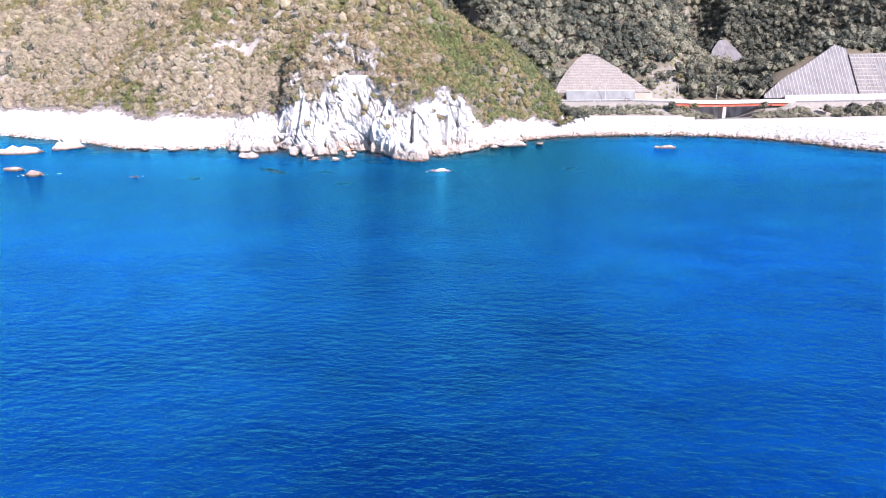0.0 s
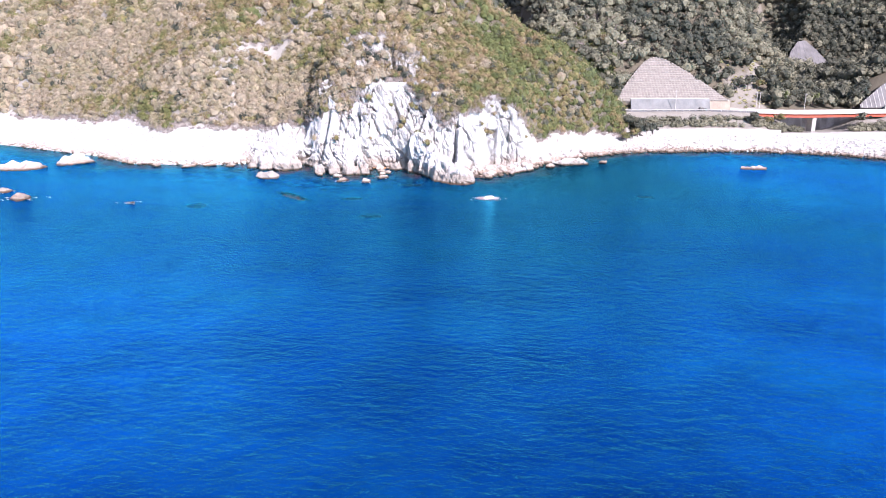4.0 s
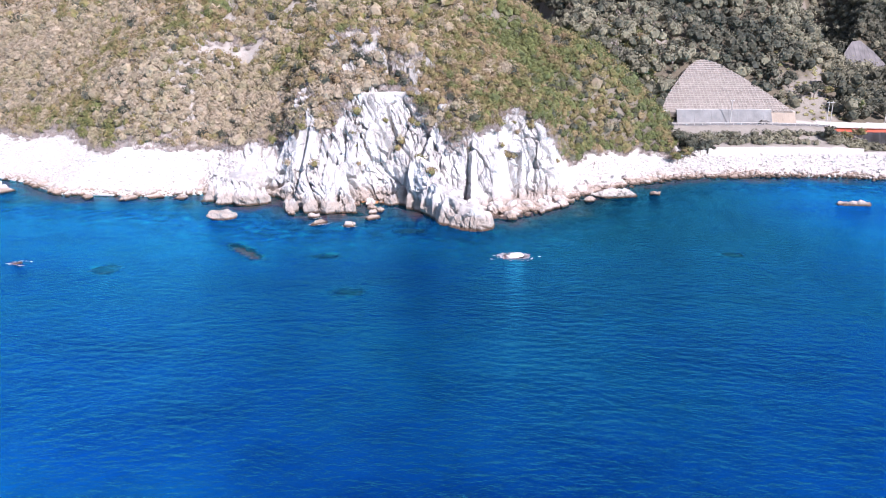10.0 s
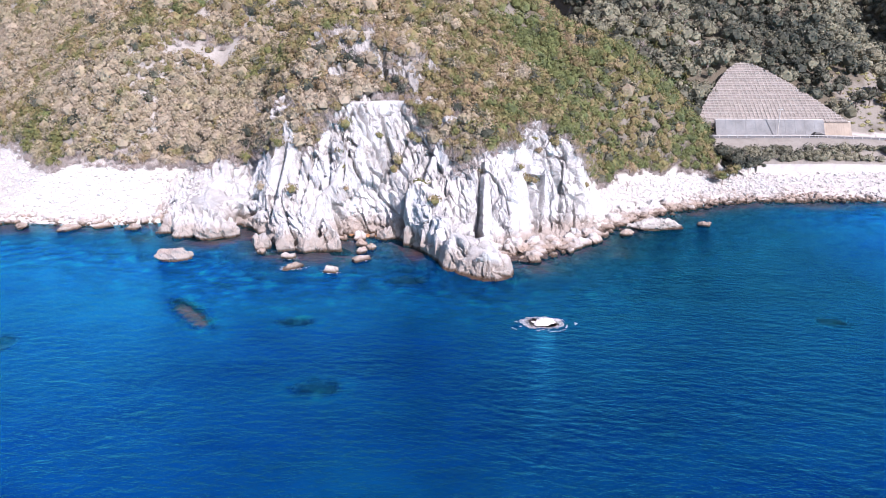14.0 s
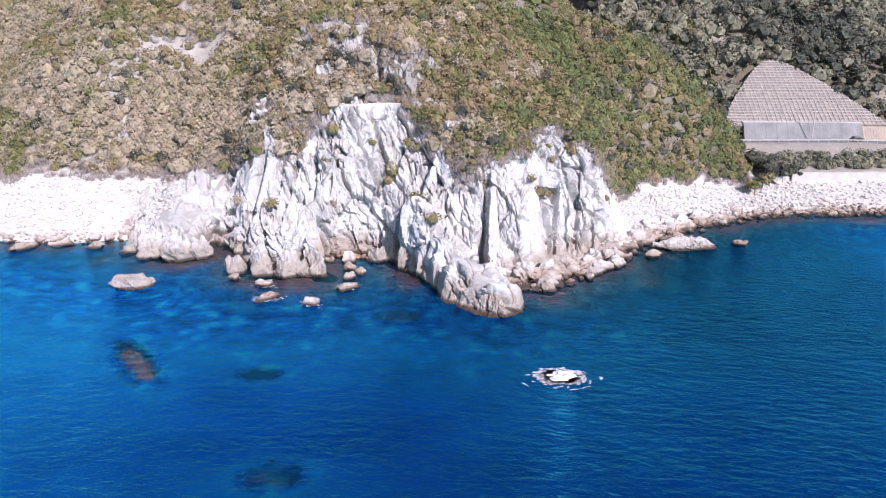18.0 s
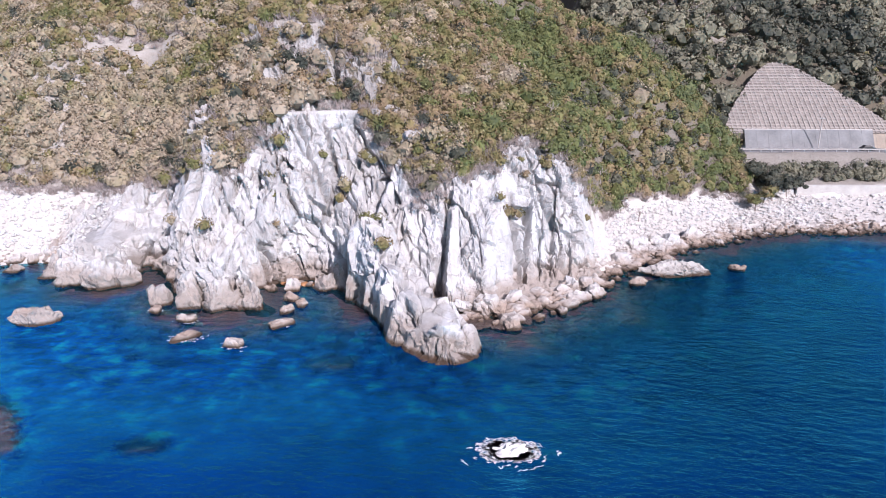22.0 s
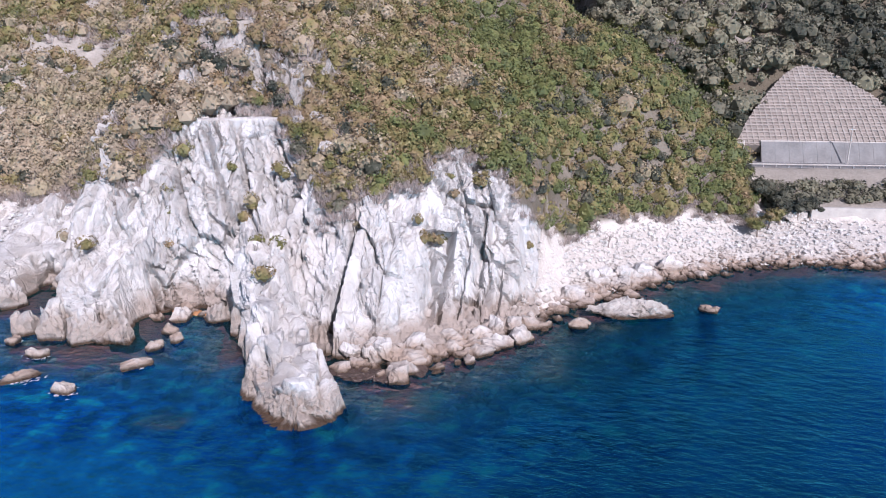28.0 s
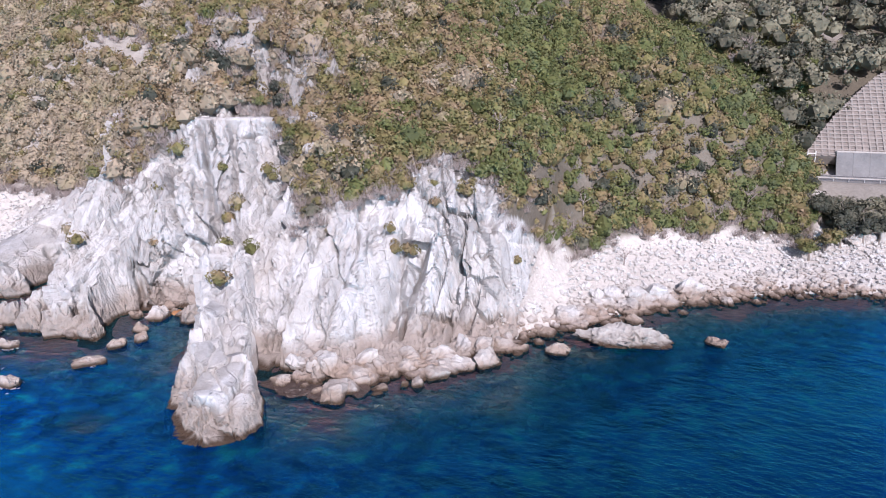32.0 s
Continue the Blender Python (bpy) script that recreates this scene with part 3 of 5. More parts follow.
co, gx, gy, h, slab, side = cliff_points(-96, 20, 239, 312, 520, 430)
ny, nx = h.shape
i = (np.arange(ny - 1)[:, None] * nx + np.arange(nx - 1)[None]).ravel()
cliff = new("sea_cliff", mesh_from("sea_cliff", co.reshape(-1, 3), np.stack([i, i + 1, i + nx + 1, i + nx], 1)))
cliff.data.materials.append(ROCK)
tagged(cliff, "pale weathered rock cliff with ribs and dark clefts", "cliff", kind="structure")
set_litter(cliff, np.where(overgrown(gx, gy, h), 0.9, 0.42 * step(28.6, 31, h + 1.5 * fbm(gx * 0.3, gy * 0.3, 2, 88))))
attr = cliff.data.attributes.new("slab", "FLOAT", "POINT")
attr.data.foreach_set("value", slab.ravel().astype(np.float32))


def water_material():
    m, n, l, b = mat("sea_water")
    out = n["Material Output"]
    at = n.new("ShaderNodeAttribute")
    at.attribute_name = "depth"
    depth = at.outputs["Fac"]
    patch = nz(n, l, 0.02, 4, 0.6, place(n, l, 1, 1.6))
    blot = nz(n, l, 0.11, 4, 0.6, place(n, l))
    off = n.new("ShaderNodeMapRange")
    off.inputs["From Min"].default_value, off.inputs["From Max"].default_value = 3.0, 17.0
    l.new(calc(n, l, "ADD", depth, calc(n, l, "MULTIPLY", calc(n, l, "SUBTRACT", patch, 0.5), 14.0)), off.inputs["Value"])
    far = ramp(n, l, off.outputs[0], (0.0, (0.0, 0.02, 0.15)), (0.3, (0.0, 0.084, 0.215)), (0.68, (0.0, 0.04, 0.205)), (1.0, (0.0, 0.006, 0.095)))
    near = ramp(n, l, nz(n, l, 0.3, 4, 0.6, place(n, l)), (0.38, (0.0, 0.014, 0.085)), (0.48, (0.0, 0.038, 0.21)), (0.56, (0.0, 0.075, 0.27)), (0.66, (0.0, 0.19, 0.29)))
    shelf = n.new("ShaderNodeMapRange")
    shelf.inputs["From Min"].default_value, shelf.inputs["From Max"].default_value = 3.0, 11.0
    l.new(depth, shelf.inputs["Value"])
    far = mix(n, l, shelf.outputs[0], near, far)
    far = mix(n, l, ramp(n, l, blot, (0.4, (0, 0, 0)), (0.7, (0.4,) * 3)), far, (0.0, 0.010, 0.07))
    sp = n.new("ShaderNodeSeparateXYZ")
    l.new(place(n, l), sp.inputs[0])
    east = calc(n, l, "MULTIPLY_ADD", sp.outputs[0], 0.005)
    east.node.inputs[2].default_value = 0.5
    # East-west gain near the shore: sky glare put into the water's colour.
    glare_shore = ramp(n, l, east, (0.15, (0.9,) * 3), (0.45, (0.42,) * 3), (0.62, (0.17,) * 3), (0.78, (0.27,) * 3), (0.92, (0.95,) * 3))
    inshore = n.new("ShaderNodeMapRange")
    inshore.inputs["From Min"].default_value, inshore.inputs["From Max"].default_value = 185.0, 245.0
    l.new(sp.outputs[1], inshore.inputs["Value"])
    far = mix(n, l, inshore.outputs[0], far, mix(n, l, 1.0, mix(n, l, 1.0, far, far, "ADD"), glare_shore, "MULTIPLY"))
    # Gains by x and y paint the sky's reflection into the sea's colour.
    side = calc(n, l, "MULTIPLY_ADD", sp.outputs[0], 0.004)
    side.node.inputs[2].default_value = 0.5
    glare_x = ramp(n, l, side, (0.25, (0.85,) * 3), (0.46, (0.5,) * 3), (0.56, (0.5,) * 3), (0.74, (0.85,) * 3))
    glare_x = mix(n, l, inshore.outputs[0], glare_x, (0.52,) * 3)
    glare_y = ramp(n, l, calc(n, l, "MULTIPLY", sp.outputs[1], 0.004), (0.3, (0.37,) * 3), (0.5, (0.45,) * 3), (0.66, (0.30,) * 3), (0.8, (0.25,) * 3), (1.0, (0.40,) * 3))
    far = mix(n, l, 1.0, far, calc(n, l, "MULTIPLY", calc(n, l, "MULTIPLY", glare_x, 2.0), calc(n, l, "MULTIPLY", glare_y, 2.0)), "MULTIPLY")
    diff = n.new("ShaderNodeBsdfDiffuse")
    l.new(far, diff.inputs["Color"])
    clear = n.new("ShaderNodeBsdfTransparent")
    l.new(ramp(n, l, calc(n, l, "MULTIPLY", depth, 0.2), (0.2, (0.86, 0.92, 0.93)), (0.45, (0.3, 0.72, 0.88)), (0.9, (0.05, 0.46, 0.85))), clear.inputs["Color"])
    body = n.new("ShaderNodeMixShader")
    l.new(calc(n, l, "MULTIPLY", calc(n, l, "SUBTRACT", 1.0, calc(n, l, "POWER", 2.718, calc(n, l, "MULTIPLY", calc(n, l, "POWER", depth, 1.3), -0.3))), 0.99), body.inputs[0])
    l.new(clear.outputs[0], body.inputs[1])
    l.new(diff.outputs[0], body.inputs[2])
    # Blue tint painted onto the sky's reflection, to keep the sea saturated.
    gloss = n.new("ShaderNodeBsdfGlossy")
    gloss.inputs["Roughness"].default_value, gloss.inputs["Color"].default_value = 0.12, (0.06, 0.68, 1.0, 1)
    w1 = nz(n, l, 0.75, 5, 0.62, place(n, l, 0.55, 1.0, 1, 0.5))
    w2 = nz(n, l, 0.16, 3, 0.6, place(n, l, 0.45, 1.0, 1, 0.6))
    k = n.new("ShaderNodeBump")
    k.inputs["Strength"].default_value, k.inputs["Distance"].default_value = 1.0, 1.2
    l.new(calc(n, l, "ADD", calc(n, l, "MULTIPLY", w1, 0.48), calc(n, l, "MULTIPLY", w2, 0.30)), k.inputs["Height"])
    l.new(k.outputs[0], gloss.inputs["Normal"])
    l.new(k.outputs[0], diff.inputs["Normal"])
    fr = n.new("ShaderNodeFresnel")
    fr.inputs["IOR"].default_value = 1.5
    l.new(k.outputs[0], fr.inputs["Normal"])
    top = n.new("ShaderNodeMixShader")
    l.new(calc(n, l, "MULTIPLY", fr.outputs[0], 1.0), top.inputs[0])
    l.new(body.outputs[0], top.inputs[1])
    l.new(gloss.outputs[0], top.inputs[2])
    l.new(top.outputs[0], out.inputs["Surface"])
    return m


def bed_material():
    m, n, l, b = mat("rocky_seabed")
    a, f = nz(n, l, 0.22, 4, 0.6, place(n, l)), nz(n, l, 1.2, 5, 0.65, place(n, l))
    c = ramp(n, l, a, (0.40, (0.16, 0.13, 0.11)), (0.5, (0.34, 0.31, 0.25)), (0.6, (0.55, 0.54, 0.44)))
    c = mix(n, l, f, mix(n, l, 0.6, c, (0.16, 0.13, 0.11)), c)
    depth = calc(n, l, "MULTIPLY", height_z(n, l), -0.2)
    weed = ramp(n, l, depth, (0.14, (1, 1, 1)), (0.2, (0, 0, 0)))
    shoal = ramp(n, l, depth, (0.5, (0.8,) * 3), (0.85, (0, 0, 0)))
    c = mix(n, l, shoal, c, mix(n, l, f, (0.34, 0.34, 0.25), (0.72, 0.70, 0.54)))
    l.new(mix(n, l, weed, c, mix(n, l, f, (0.55, 0.19, 0.15), (0.95, 0.44, 0.37))), b.inputs["Base Color"])
    b.inputs["Roughness"].default_value = 0.95
    bump(n, l, b, f, 0.8, 0.6)
    return m


wx = np.concatenate([[-4500, -2000, -900, -500], np.arange(-300, -104, 2.6), np.arange(-104, 64, 1.5), np.arange(64, 300, 2.6), [350, 500, 900, 2000, 4500]])
wy = np.concatenate([[-4500, -2000, -900, -400, -200], np.arange(-100, 190, 2.6), np.arange(190, 300, 1.5), np.arange(300, 345, 2.6), [360, 400, 560]])
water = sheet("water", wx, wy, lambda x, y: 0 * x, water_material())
tagged(water, "deep blue rippled sea turning teal over the shallows", "sea", kind="structure")
gx, gy = np.meshgrid(wx, wy)
REEFS = [(-55.7, 224.6, 2.1, 8.2, 0.73), (-77.6, 210.5, 3, 3, 0), (-130, 217, 4, 3, 0), (-38.4, 222.3, 2.8, 2.2, 0.3), (-29.5, 201.5, 3.0, 2.2, 0), (42.8, 229.5, 2.6, 1.8, 0), (-2, 254, 7, 3.0, 0.4), (-24, 244, 4, 3, 0)]


def seabed(x, y):
    """Depth of the bed below the sea's surface, with shoals of rock."""
    b = apron(x, y)[0]
    b = np.where(b < 0, np.minimum(b * 0.55, 0.9 * b + 1.5) , b)
    reef = -20.0 + 0 * b
    for rx, ry, a, c, t in REEFS:
        u, v = (x - rx) * np.cos(t) + (y - ry) * np.sin(t), -(x - rx) * np.sin(t) + (y - ry) * np.cos(t)
        reef = np.maximum(reef, (-0.2 if c > 7 else -1.0) - 13.0 * np.clip(np.hypot(u / a, v / c) - 0.85, 0, 4) + 0.7 * fbm(x * 0.4, y * 0.4, 3, 66))
    rough = 1.6 * np.maximum(fbm(x * 0.16, y * 0.16, 3, 63), 0) * step(-12, -1.5, b)
    return np.maximum(np.where(b < 0, b + rough, b), reef)


sea_depth = np.clip(-seabed(gx, gy), 0, 40) + 0.02 * np.clip(222 - gy, 0, 255)
attr = water.data.attributes.new("depth", "FLOAT", "POINT")
attr.data.foreach_set("value", sea_depth.ravel().astype(np.float32))
bed = sheet("seabed", np.arange(-200, 200, 1.7), np.arange(190, 335, 1.4), lambda x, y: np.minimum(seabed(x, y), 0.1) - 0.25, bed_material())
tagged(bed, "brown and sandy rocky seabed under shallow water", "seabed", kind="structure")


# ---- rocks ----
def ball(sub):
    bm = bmesh.new()
    bmesh.ops.create_icosphere(bm, subdivisions=sub, radius=1)
    co = np.array([v.co[:] for v in bm.verts])
    fa = np.array([[v.index for v in f.verts] for f in bm.faces])
    bm.free()
    return co, fa


BALLS = {k: ball(k) for k in (1, 2, 3, 4, 5)}


def rock_shape(rng, sub=3, planes=14, flat=1.0):
    """An irregular block: facets of uneven height between broken edges, cut by a few rough bedding planes."""
    co, fa = BALLS[sub]
    n = rng.normal(size=(planes, 3))
    n /= np.linalg.norm(n, axis=1)[:, None]
    dot = co @ n.T
    off = rng.uniform(0.72, 1.08, planes)
    own = (dot + rng.normal(0, 0.03, dot.shape) * (sub > 3)).argmax(1)
    r = off[own] / np.maximum(dot[np.arange(len(co)), own], 0.62)
    q, _ = np.linalg.qr(rng.normal(size=(3, 3)) * 0.5 + np.eye(3))
    cut = (rng.uniform(0.68, 1.0, 6) / np.maximum(co @ np.concatenate([q, -q]).T, 1e-3)).min(1)
    r = np.minimum(np.minimum(r, cut), 1.25)
    for k in range(6):
        r = r * (1 + (0.035 if k < 3 else 0.02) * np.sin(co @ (rng.normal(size=3) * (4.0 if k < 3 else 9.0)) + rng.uniform(0, 6)))
    p = co * r[:, None]
    p *= 1 + 0.015 * rng.normal(size=(len(p), 1)) * (len(p) > 100)
    p[:, 2] *= flat
    return p, fa


def rock_mesh(name, rng, size, sub=3, planes=14, material=None, rough=0.0):
    p, fa = rock_shape(rng, sub, planes)
    p = p * np.array(size)
    k = rng.integers(1, 900)
    _, g, r, q, ox, oy = cells(p[:, 0] * 0.55 + k, p[:, 1] * 0.7 + 0.2 * p[:, 2], int(k))
    p[:, 2] += rough * np.clip(p[:, 2] / size[2] + 0.3, 0, 1) * (0.5 * r + ox * q + oy * r - 0.7 * np.exp(-(g / 0.12) ** 2) + 0.6 * fbm(p[:, 0] * 1.3 + k, p[:, 1] * 1.3, 3, int(k)))
    p[:, :2] *= 1 + 0.12 * rough * fbm(p[:, 0] * 0.9 + p[:, 2], p[:, 1] * 0.9 + k, 3, int(k))[:, None]
    me = mesh_from(name, p, fa)
    me.attributes.new("slab", "FLOAT", "POINT").data.foreach_set("value", np.full(len(p), rng.uniform(0.34, 0.6), np.float32))
    me.materials.append(material or BOULDER)
    return me


def rock(name, x, y, z, size, seed, label, turn=0.0, sub=4, planes=16, material=None, group=""):
    ob = new(name, rock_mesh(name, np.random.default_rng(seed), size, sub, planes, material, min(1.0, 0.35 * min(size))))
    ob.matrix_world = pose(x, y, z, 0, 0, turn)
    return tagged(ob, label, "rock", group)


rock("sea_rock", -72, 253, 0.6, (3.6, 2.1, 2.0), 3, "flat-topped pale rock standing in shallow sea", 15, material=ROCK)
rock("sea_rock", 29.2, 288.2, 0.3, (6.9, 3.0, 1.9), 5, "long low pale rock awash off the boulder beach", 12, 5, 60, PALE)
rock("sea_rock", -1, 225.2, -0.55, (2.3, 1.7, 1.1), 8, "small bleached rock awash with white surf round it", material=WASHED)
rock("sea_rock", 91, 281, 0.0, (4.6, 1.8, 1.2), 9, "low pale rock islet in the blue bay", 5, 4, 30, PALE)
for i, (x, y, sx, sy, sz) in enumerate(((-39, 247.5, 1.6, 1.1, 1.2), (-35, 255.5, 2.3, 1.2, 0.8), (-38.6, 272, 2.0, 1.6, 1.6), (-42, 271, 1.2, 1.0, 0.7),
                                        (-49.5, 255.6, 1.5, 1.0, 0.5), (-46.8, 249.4, 2.2, 1.2, 0.45), (-56.3, 259, 1.4, 1.0, 0.5), (41, 291.5, 1.7, 1.0, 0.8),
                                        (21, 280.8, 1.9, 1.3, 1.2), (-35.8, 261, 1.4, 1.0, 0.7), (-34.5, 264, 1.2, 0.9, 0.6), (-37, 266.5, 1.5, 1.1, 0.7),
                                        (-164, 266, 8.0, 5.0, 2.6), (-153.5, 280, 7.0, 4.5, 3.2), (-131, 217, 4.5, 2.5, 0.8), (-143, 226, 4.0, 2.5, 0.7),
                                        (-97, 213, 2.2, 1.0, 0.35), (-108, 274, 3.0, 2.0, 0.8),
                                        (-120, 275, 2.4, 1.5, 0.6), (-93, 276, 2.0, 1.2, 0.6), (-101, 277, 2.6, 1.4, 0.9), (-40, 276, 1.6, 1.4, 0.9))):
    rock("sea_rock", x, y, 0.2 if sz > 0.4 else -0.75, (sx, sy, max(sz, 0.9)), 30 + i, "low weathered rock awash at the foot of the cliff" if x > -70 else "low pale rock awash off the white beach", i * 47.0, 3, 18, group="rocks in the sea")
for i, (x, y, sx, sy, sz) in enumerate(((-82, 275.5, 3.8, 3.4, 5.2), (-77.5, 271.5, 3.6, 3.0, 5.6), (-72.5, 270.5, 3.4, 3.2, 6.0), (-68.5, 271.5, 2.6, 2.6, 4.6),
                                        (-5, 264, 2.8, 2.2, 3.6), (-33, 273, 2.2, 2.0, 3.0), (-57.4, 262.9, 2.3, 2.0, 3.4), (-52.3, 262.4, 2.6, 2.4, 5.6), (-47.5, 261.8, 2.6, 2.4, 5.0), (-42, 262.6, 1.8, 1.8, 3.6))):
    rock("rock_block", x, y, sz * 0.15, (sx, sy, sz * 0.72), 60 + i, "pale rock block with a brown tidal band", 20.0 * i, 4, 22, ROCK, "blocks at the cliff foot")

rng = np.random.default_rng(64)
for i in range(34):
    x = -1.5 + 15.5 * (i + rng.uniform(-0.4, 0.4)) / 34
    row = i % 2
    y = float(np.interp(x, LINE_X, CONTOURS[0][1])) - 1.2 + 2.1 * row + rng.uniform(-0.7, 0.7)
    s = rng.uniform(0.75, 1.4)
    rock("rock_block", x, y, 0.1 + 0.8 * row, (s, s * rng.uniform(0.75, 1.0), s * rng.uniform(0.8, 1.25)), 160 + i, "angular tan block fallen at the cliff foot", rng.uniform(0, 360), 3, 12, ROCK, "blocks at the cliff foot")
for i, (x, y, sx, sy) in enumerate(((-8.6, 259.5, 2.6, 2.0), (-5.6, 258.8, 3.0, 1.9), (-2.2, 259.6, 2.6, 1.7), (-6.8, 261.6, 2.4, 1.5), (0.6, 261.4, 2.0, 1.5))):
    rock("weedy_shelf", x, y, -0.1, (sx, sy, 0.55), 240 + i, "low dark rock shelf covered in wet weed beside the spur", 35.0 * i, 4, 26, DARK_WEED, "weedy shelves")
for i in range(16):
    x, y, s = -41.5 + 0.62 * i + rng.uniform(-0.3, 0.3), 274.6 + rng.uniform(-1.1, 0.9), rng.uniform(0.5, 1.1)
    rock("weedy_stone", x, y, 0.15, (s, s * 0.8, s * 0.55), 220 + i, "low stone covered in rust-brown weed in the cove", rng.uniform(0, 360), 2, 12, WEED if i % 3 else BOULDER, "weedy stones in the cove")

NET_TOP = ([56, 59.5, 62, 66, 71, 76, 80, 83, 86, 91, 98, 106, 113, 116], [-9, -1, 5, 13, 21.5, 29, 33, 34, 33.2, 29, 20.5, 9.5, -1, -9])
DARK_TOP = ([203, 209, 216, 222, 229, 236], [3, 18, 27, 28, 19, 6])


# ---- shrubs and woods ----
def clump_points(rng, leaves):
    """Unit crown: leaf quads set on an uneven dome, facing mostly outwards."""
    v = rng.normal(size=(leaves, 3))
    v[:, 2] = np.abs(v[:, 2]) * 0.9 - 0.15
    v /= np.linalg.norm(v, axis=1)[:, None]
    lobes = rng.normal(size=(5, 3))
    lobes /= np.linalg.norm(lobes, axis=1)[:, None]
    r = 0.72 + 0.3 * np.maximum(v @ lobes.T, 0).max(1) + rng.normal(0, 0.06, leaves)
    return v * r[:, None], v


def foliage(name, spots, size, material, leaves, leaf, rng, label, category="shrub", tall=0.8, kind="stuff"):
    """At every spot (x, y, z) a rounded crown: a closed uneven dome with leaf sprays standing out of it."""
    n = len(spots)
    kinds = [clump_points(rng, leaves) for _ in range(12)]
    pick = rng.integers(0, 12, n)
    P = np.stack([k[0] for k in kinds])[pick]
    N = np.stack([k[1] for k in kinds])[pick]
    a = rng.uniform(0, 6.28, n)
    ca, sa = np.cos(a)[:, None], np.sin(a)[:, None]
    fx, fy, fz = rng.uniform(0.75, 1.4, (n, 1)), rng.uniform(0.75, 1.3, (n, 1)), rng.uniform(0.75, 1.35, (n, 1))
    P = P * np.stack([fx, fy, fz], -1)
    P = np.stack([P[..., 0] * ca - P[..., 1] * sa, P[..., 0] * sa + P[..., 1] * ca, P[..., 2] * tall], -1)
    N = np.stack([N[..., 0] * ca - N[..., 1] * sa, N[..., 0] * sa + N[..., 1] * ca, N[..., 2]], -1)
    C = spots[:, None, :] + P * size[:, None, None]
    N = N + rng.normal(0, 0.38, N.shape)
    N /= np.linalg.norm(N, axis=-1, keepdims=True)
    U = np.cross(N, rng.normal(size=N.shape))
    U /= np.linalg.norm(U, axis=-1, keepdims=True)
    V = np.cross(N, U)
    s = (leaf * rng.uniform(0.6, 1.35, (n, leaves)) * np.sqrt(size[:, None]))[..., None]
    tri = np.stack([C - U * s, C + U * s, C + V * s * 1.5 + N * s * 0.4], 2).reshape(-1, 3)
    core, fa = BALLS[1]
    D = core[None] * (0.58 + 0.34 * rng.random((n, len(core)))[..., None]) * size[:, None, None] * np.array([1, 1, tall]) + spots[:, None, :]
    F = (fa[None] + (np.arange(n) * len(core))[:, None, None]).reshape(-1, 3) + len(tri)
    me = mesh_from(name, np.concatenate([tri, D.reshape(-1, 3)]), np.concatenate([np.arange(len(tri)).reshape(-1, 3), F]))
    me.materials.append(material)
    return tagged(new(name, me), label, category, kind=kind)


def scatter(rng, x0, x1, y0, y1, gap):
    xs, ys = np.meshgrid(np.arange(x0, x1, gap), np.arange(y0, y1, gap))
    x, y = xs.ravel() + rng.uniform(-0.5, 0.5, xs.size) * gap, ys.ravel() + rng.uniform(-0.5, 0.5, xs.size) * gap
    return x, y


rng = np.random.default_rng(7)
x, y = scatter(rng, -340, 90, 266, 440, 1.9)
z = ground_height(x, y)
_, d, w = headland(x, y, False)
m_h, back = mountain(x, y)
cover = overgrown(x, y, z)
ledge = (~cover) & (z > 9) & (x > -66) & (x < 15) & (y < 306) & (fbm(x * 0.25, y * 0.25, 2, 93) > 0.34)
keep = (cover | ledge) & (z < 88) & (z > m_h - 1) & (d < 110) & (((d < 60) & (x > -215)) | (rng.random(len(x)) < 0.42))
x, y, z, d, ledge = x[keep], y[keep], z[keep], d[keep], ledge[keep]
kind = fbm(x * 0.035, y * 0.035, 3, 95) + 0.55 * fbm(x * 0.25, y * 0.25, 2, 96) + 0.009 * np.clip(x + 30, -60, 80) + 0.3 * rng.normal(size=len(x))
big = 0.5 + 0.5 * fbm(x * 0.18, y * 0.18, 2, 94)
size = rng.uniform(0.8, 1.6, len(x)) * (0.9 + 0.95 * big) * np.where(ledge, 0.6, np.where((d > 60) | (x < -215), 1.5, 1)) * np.where(kind < -0.4, 1.15, 1.0) * np.where(rng.random(len(x)) < 0.06, 1.3, 1)
size = np.maximum(size, np.where(ledge, 0.4, 1.15))
spots = np.stack([x, y, z + 0.1 + 0.5 * size * rng.random(len(x))], 1)
dark = (rng.random(len(x)) < 0.05 + 0.10 * step(-10, 30, x)) & (kind < 0.55)
kind = np.where(ledge, -0.5 + 0.6 * rng.random(len(x)), np.where(dark, 9.0, kind))
for name, mask, material, label in (("dark_shrubs", kind > 8, FOREST, "dark evergreen shrubs among the paler ones"), ("brown_shrubs", kind < -0.4, BROWN, "brownish wind-clipped shrubs covering the hillside"),
                                    ("olive_shrubs", (kind >= -0.4) & (kind < 0.55), OLIVE, "olive green evergreen shrubs covering the hillside"),
                                    ("green_shrubs", (kind >= 0.55) & (kind < 8), GREEN, "bright green evergreen shrubs covering the hillside")):
    foliage(name, spots[mask], size[mask], material, 108, 0.18, rng, label, tall=1.05)

x, y = scatter(rng, -72, 17, 276, 308, 1.05)
z = ground_height(x, y)
keep = overgrown(x, y, z) & (rng.random(len(x)) < 0.75)
x, y, z = x[keep], y[keep], z[keep]
size = rng.uniform(0.45, 1.05, len(x))
kind = fbm(x * 0.2, y * 0.2, 2, 195) + 0.5 * rng.normal(size=len(x))
spots = np.stack([x, y, z + 0.15 * size], 1)
foliage("cliff_shrubs", spots[kind < 0.2], size[kind < 0.2], OLIVE, 60, 0.17, rng, "low olive shrubs clinging to the top of the cliff", tall=1.0)
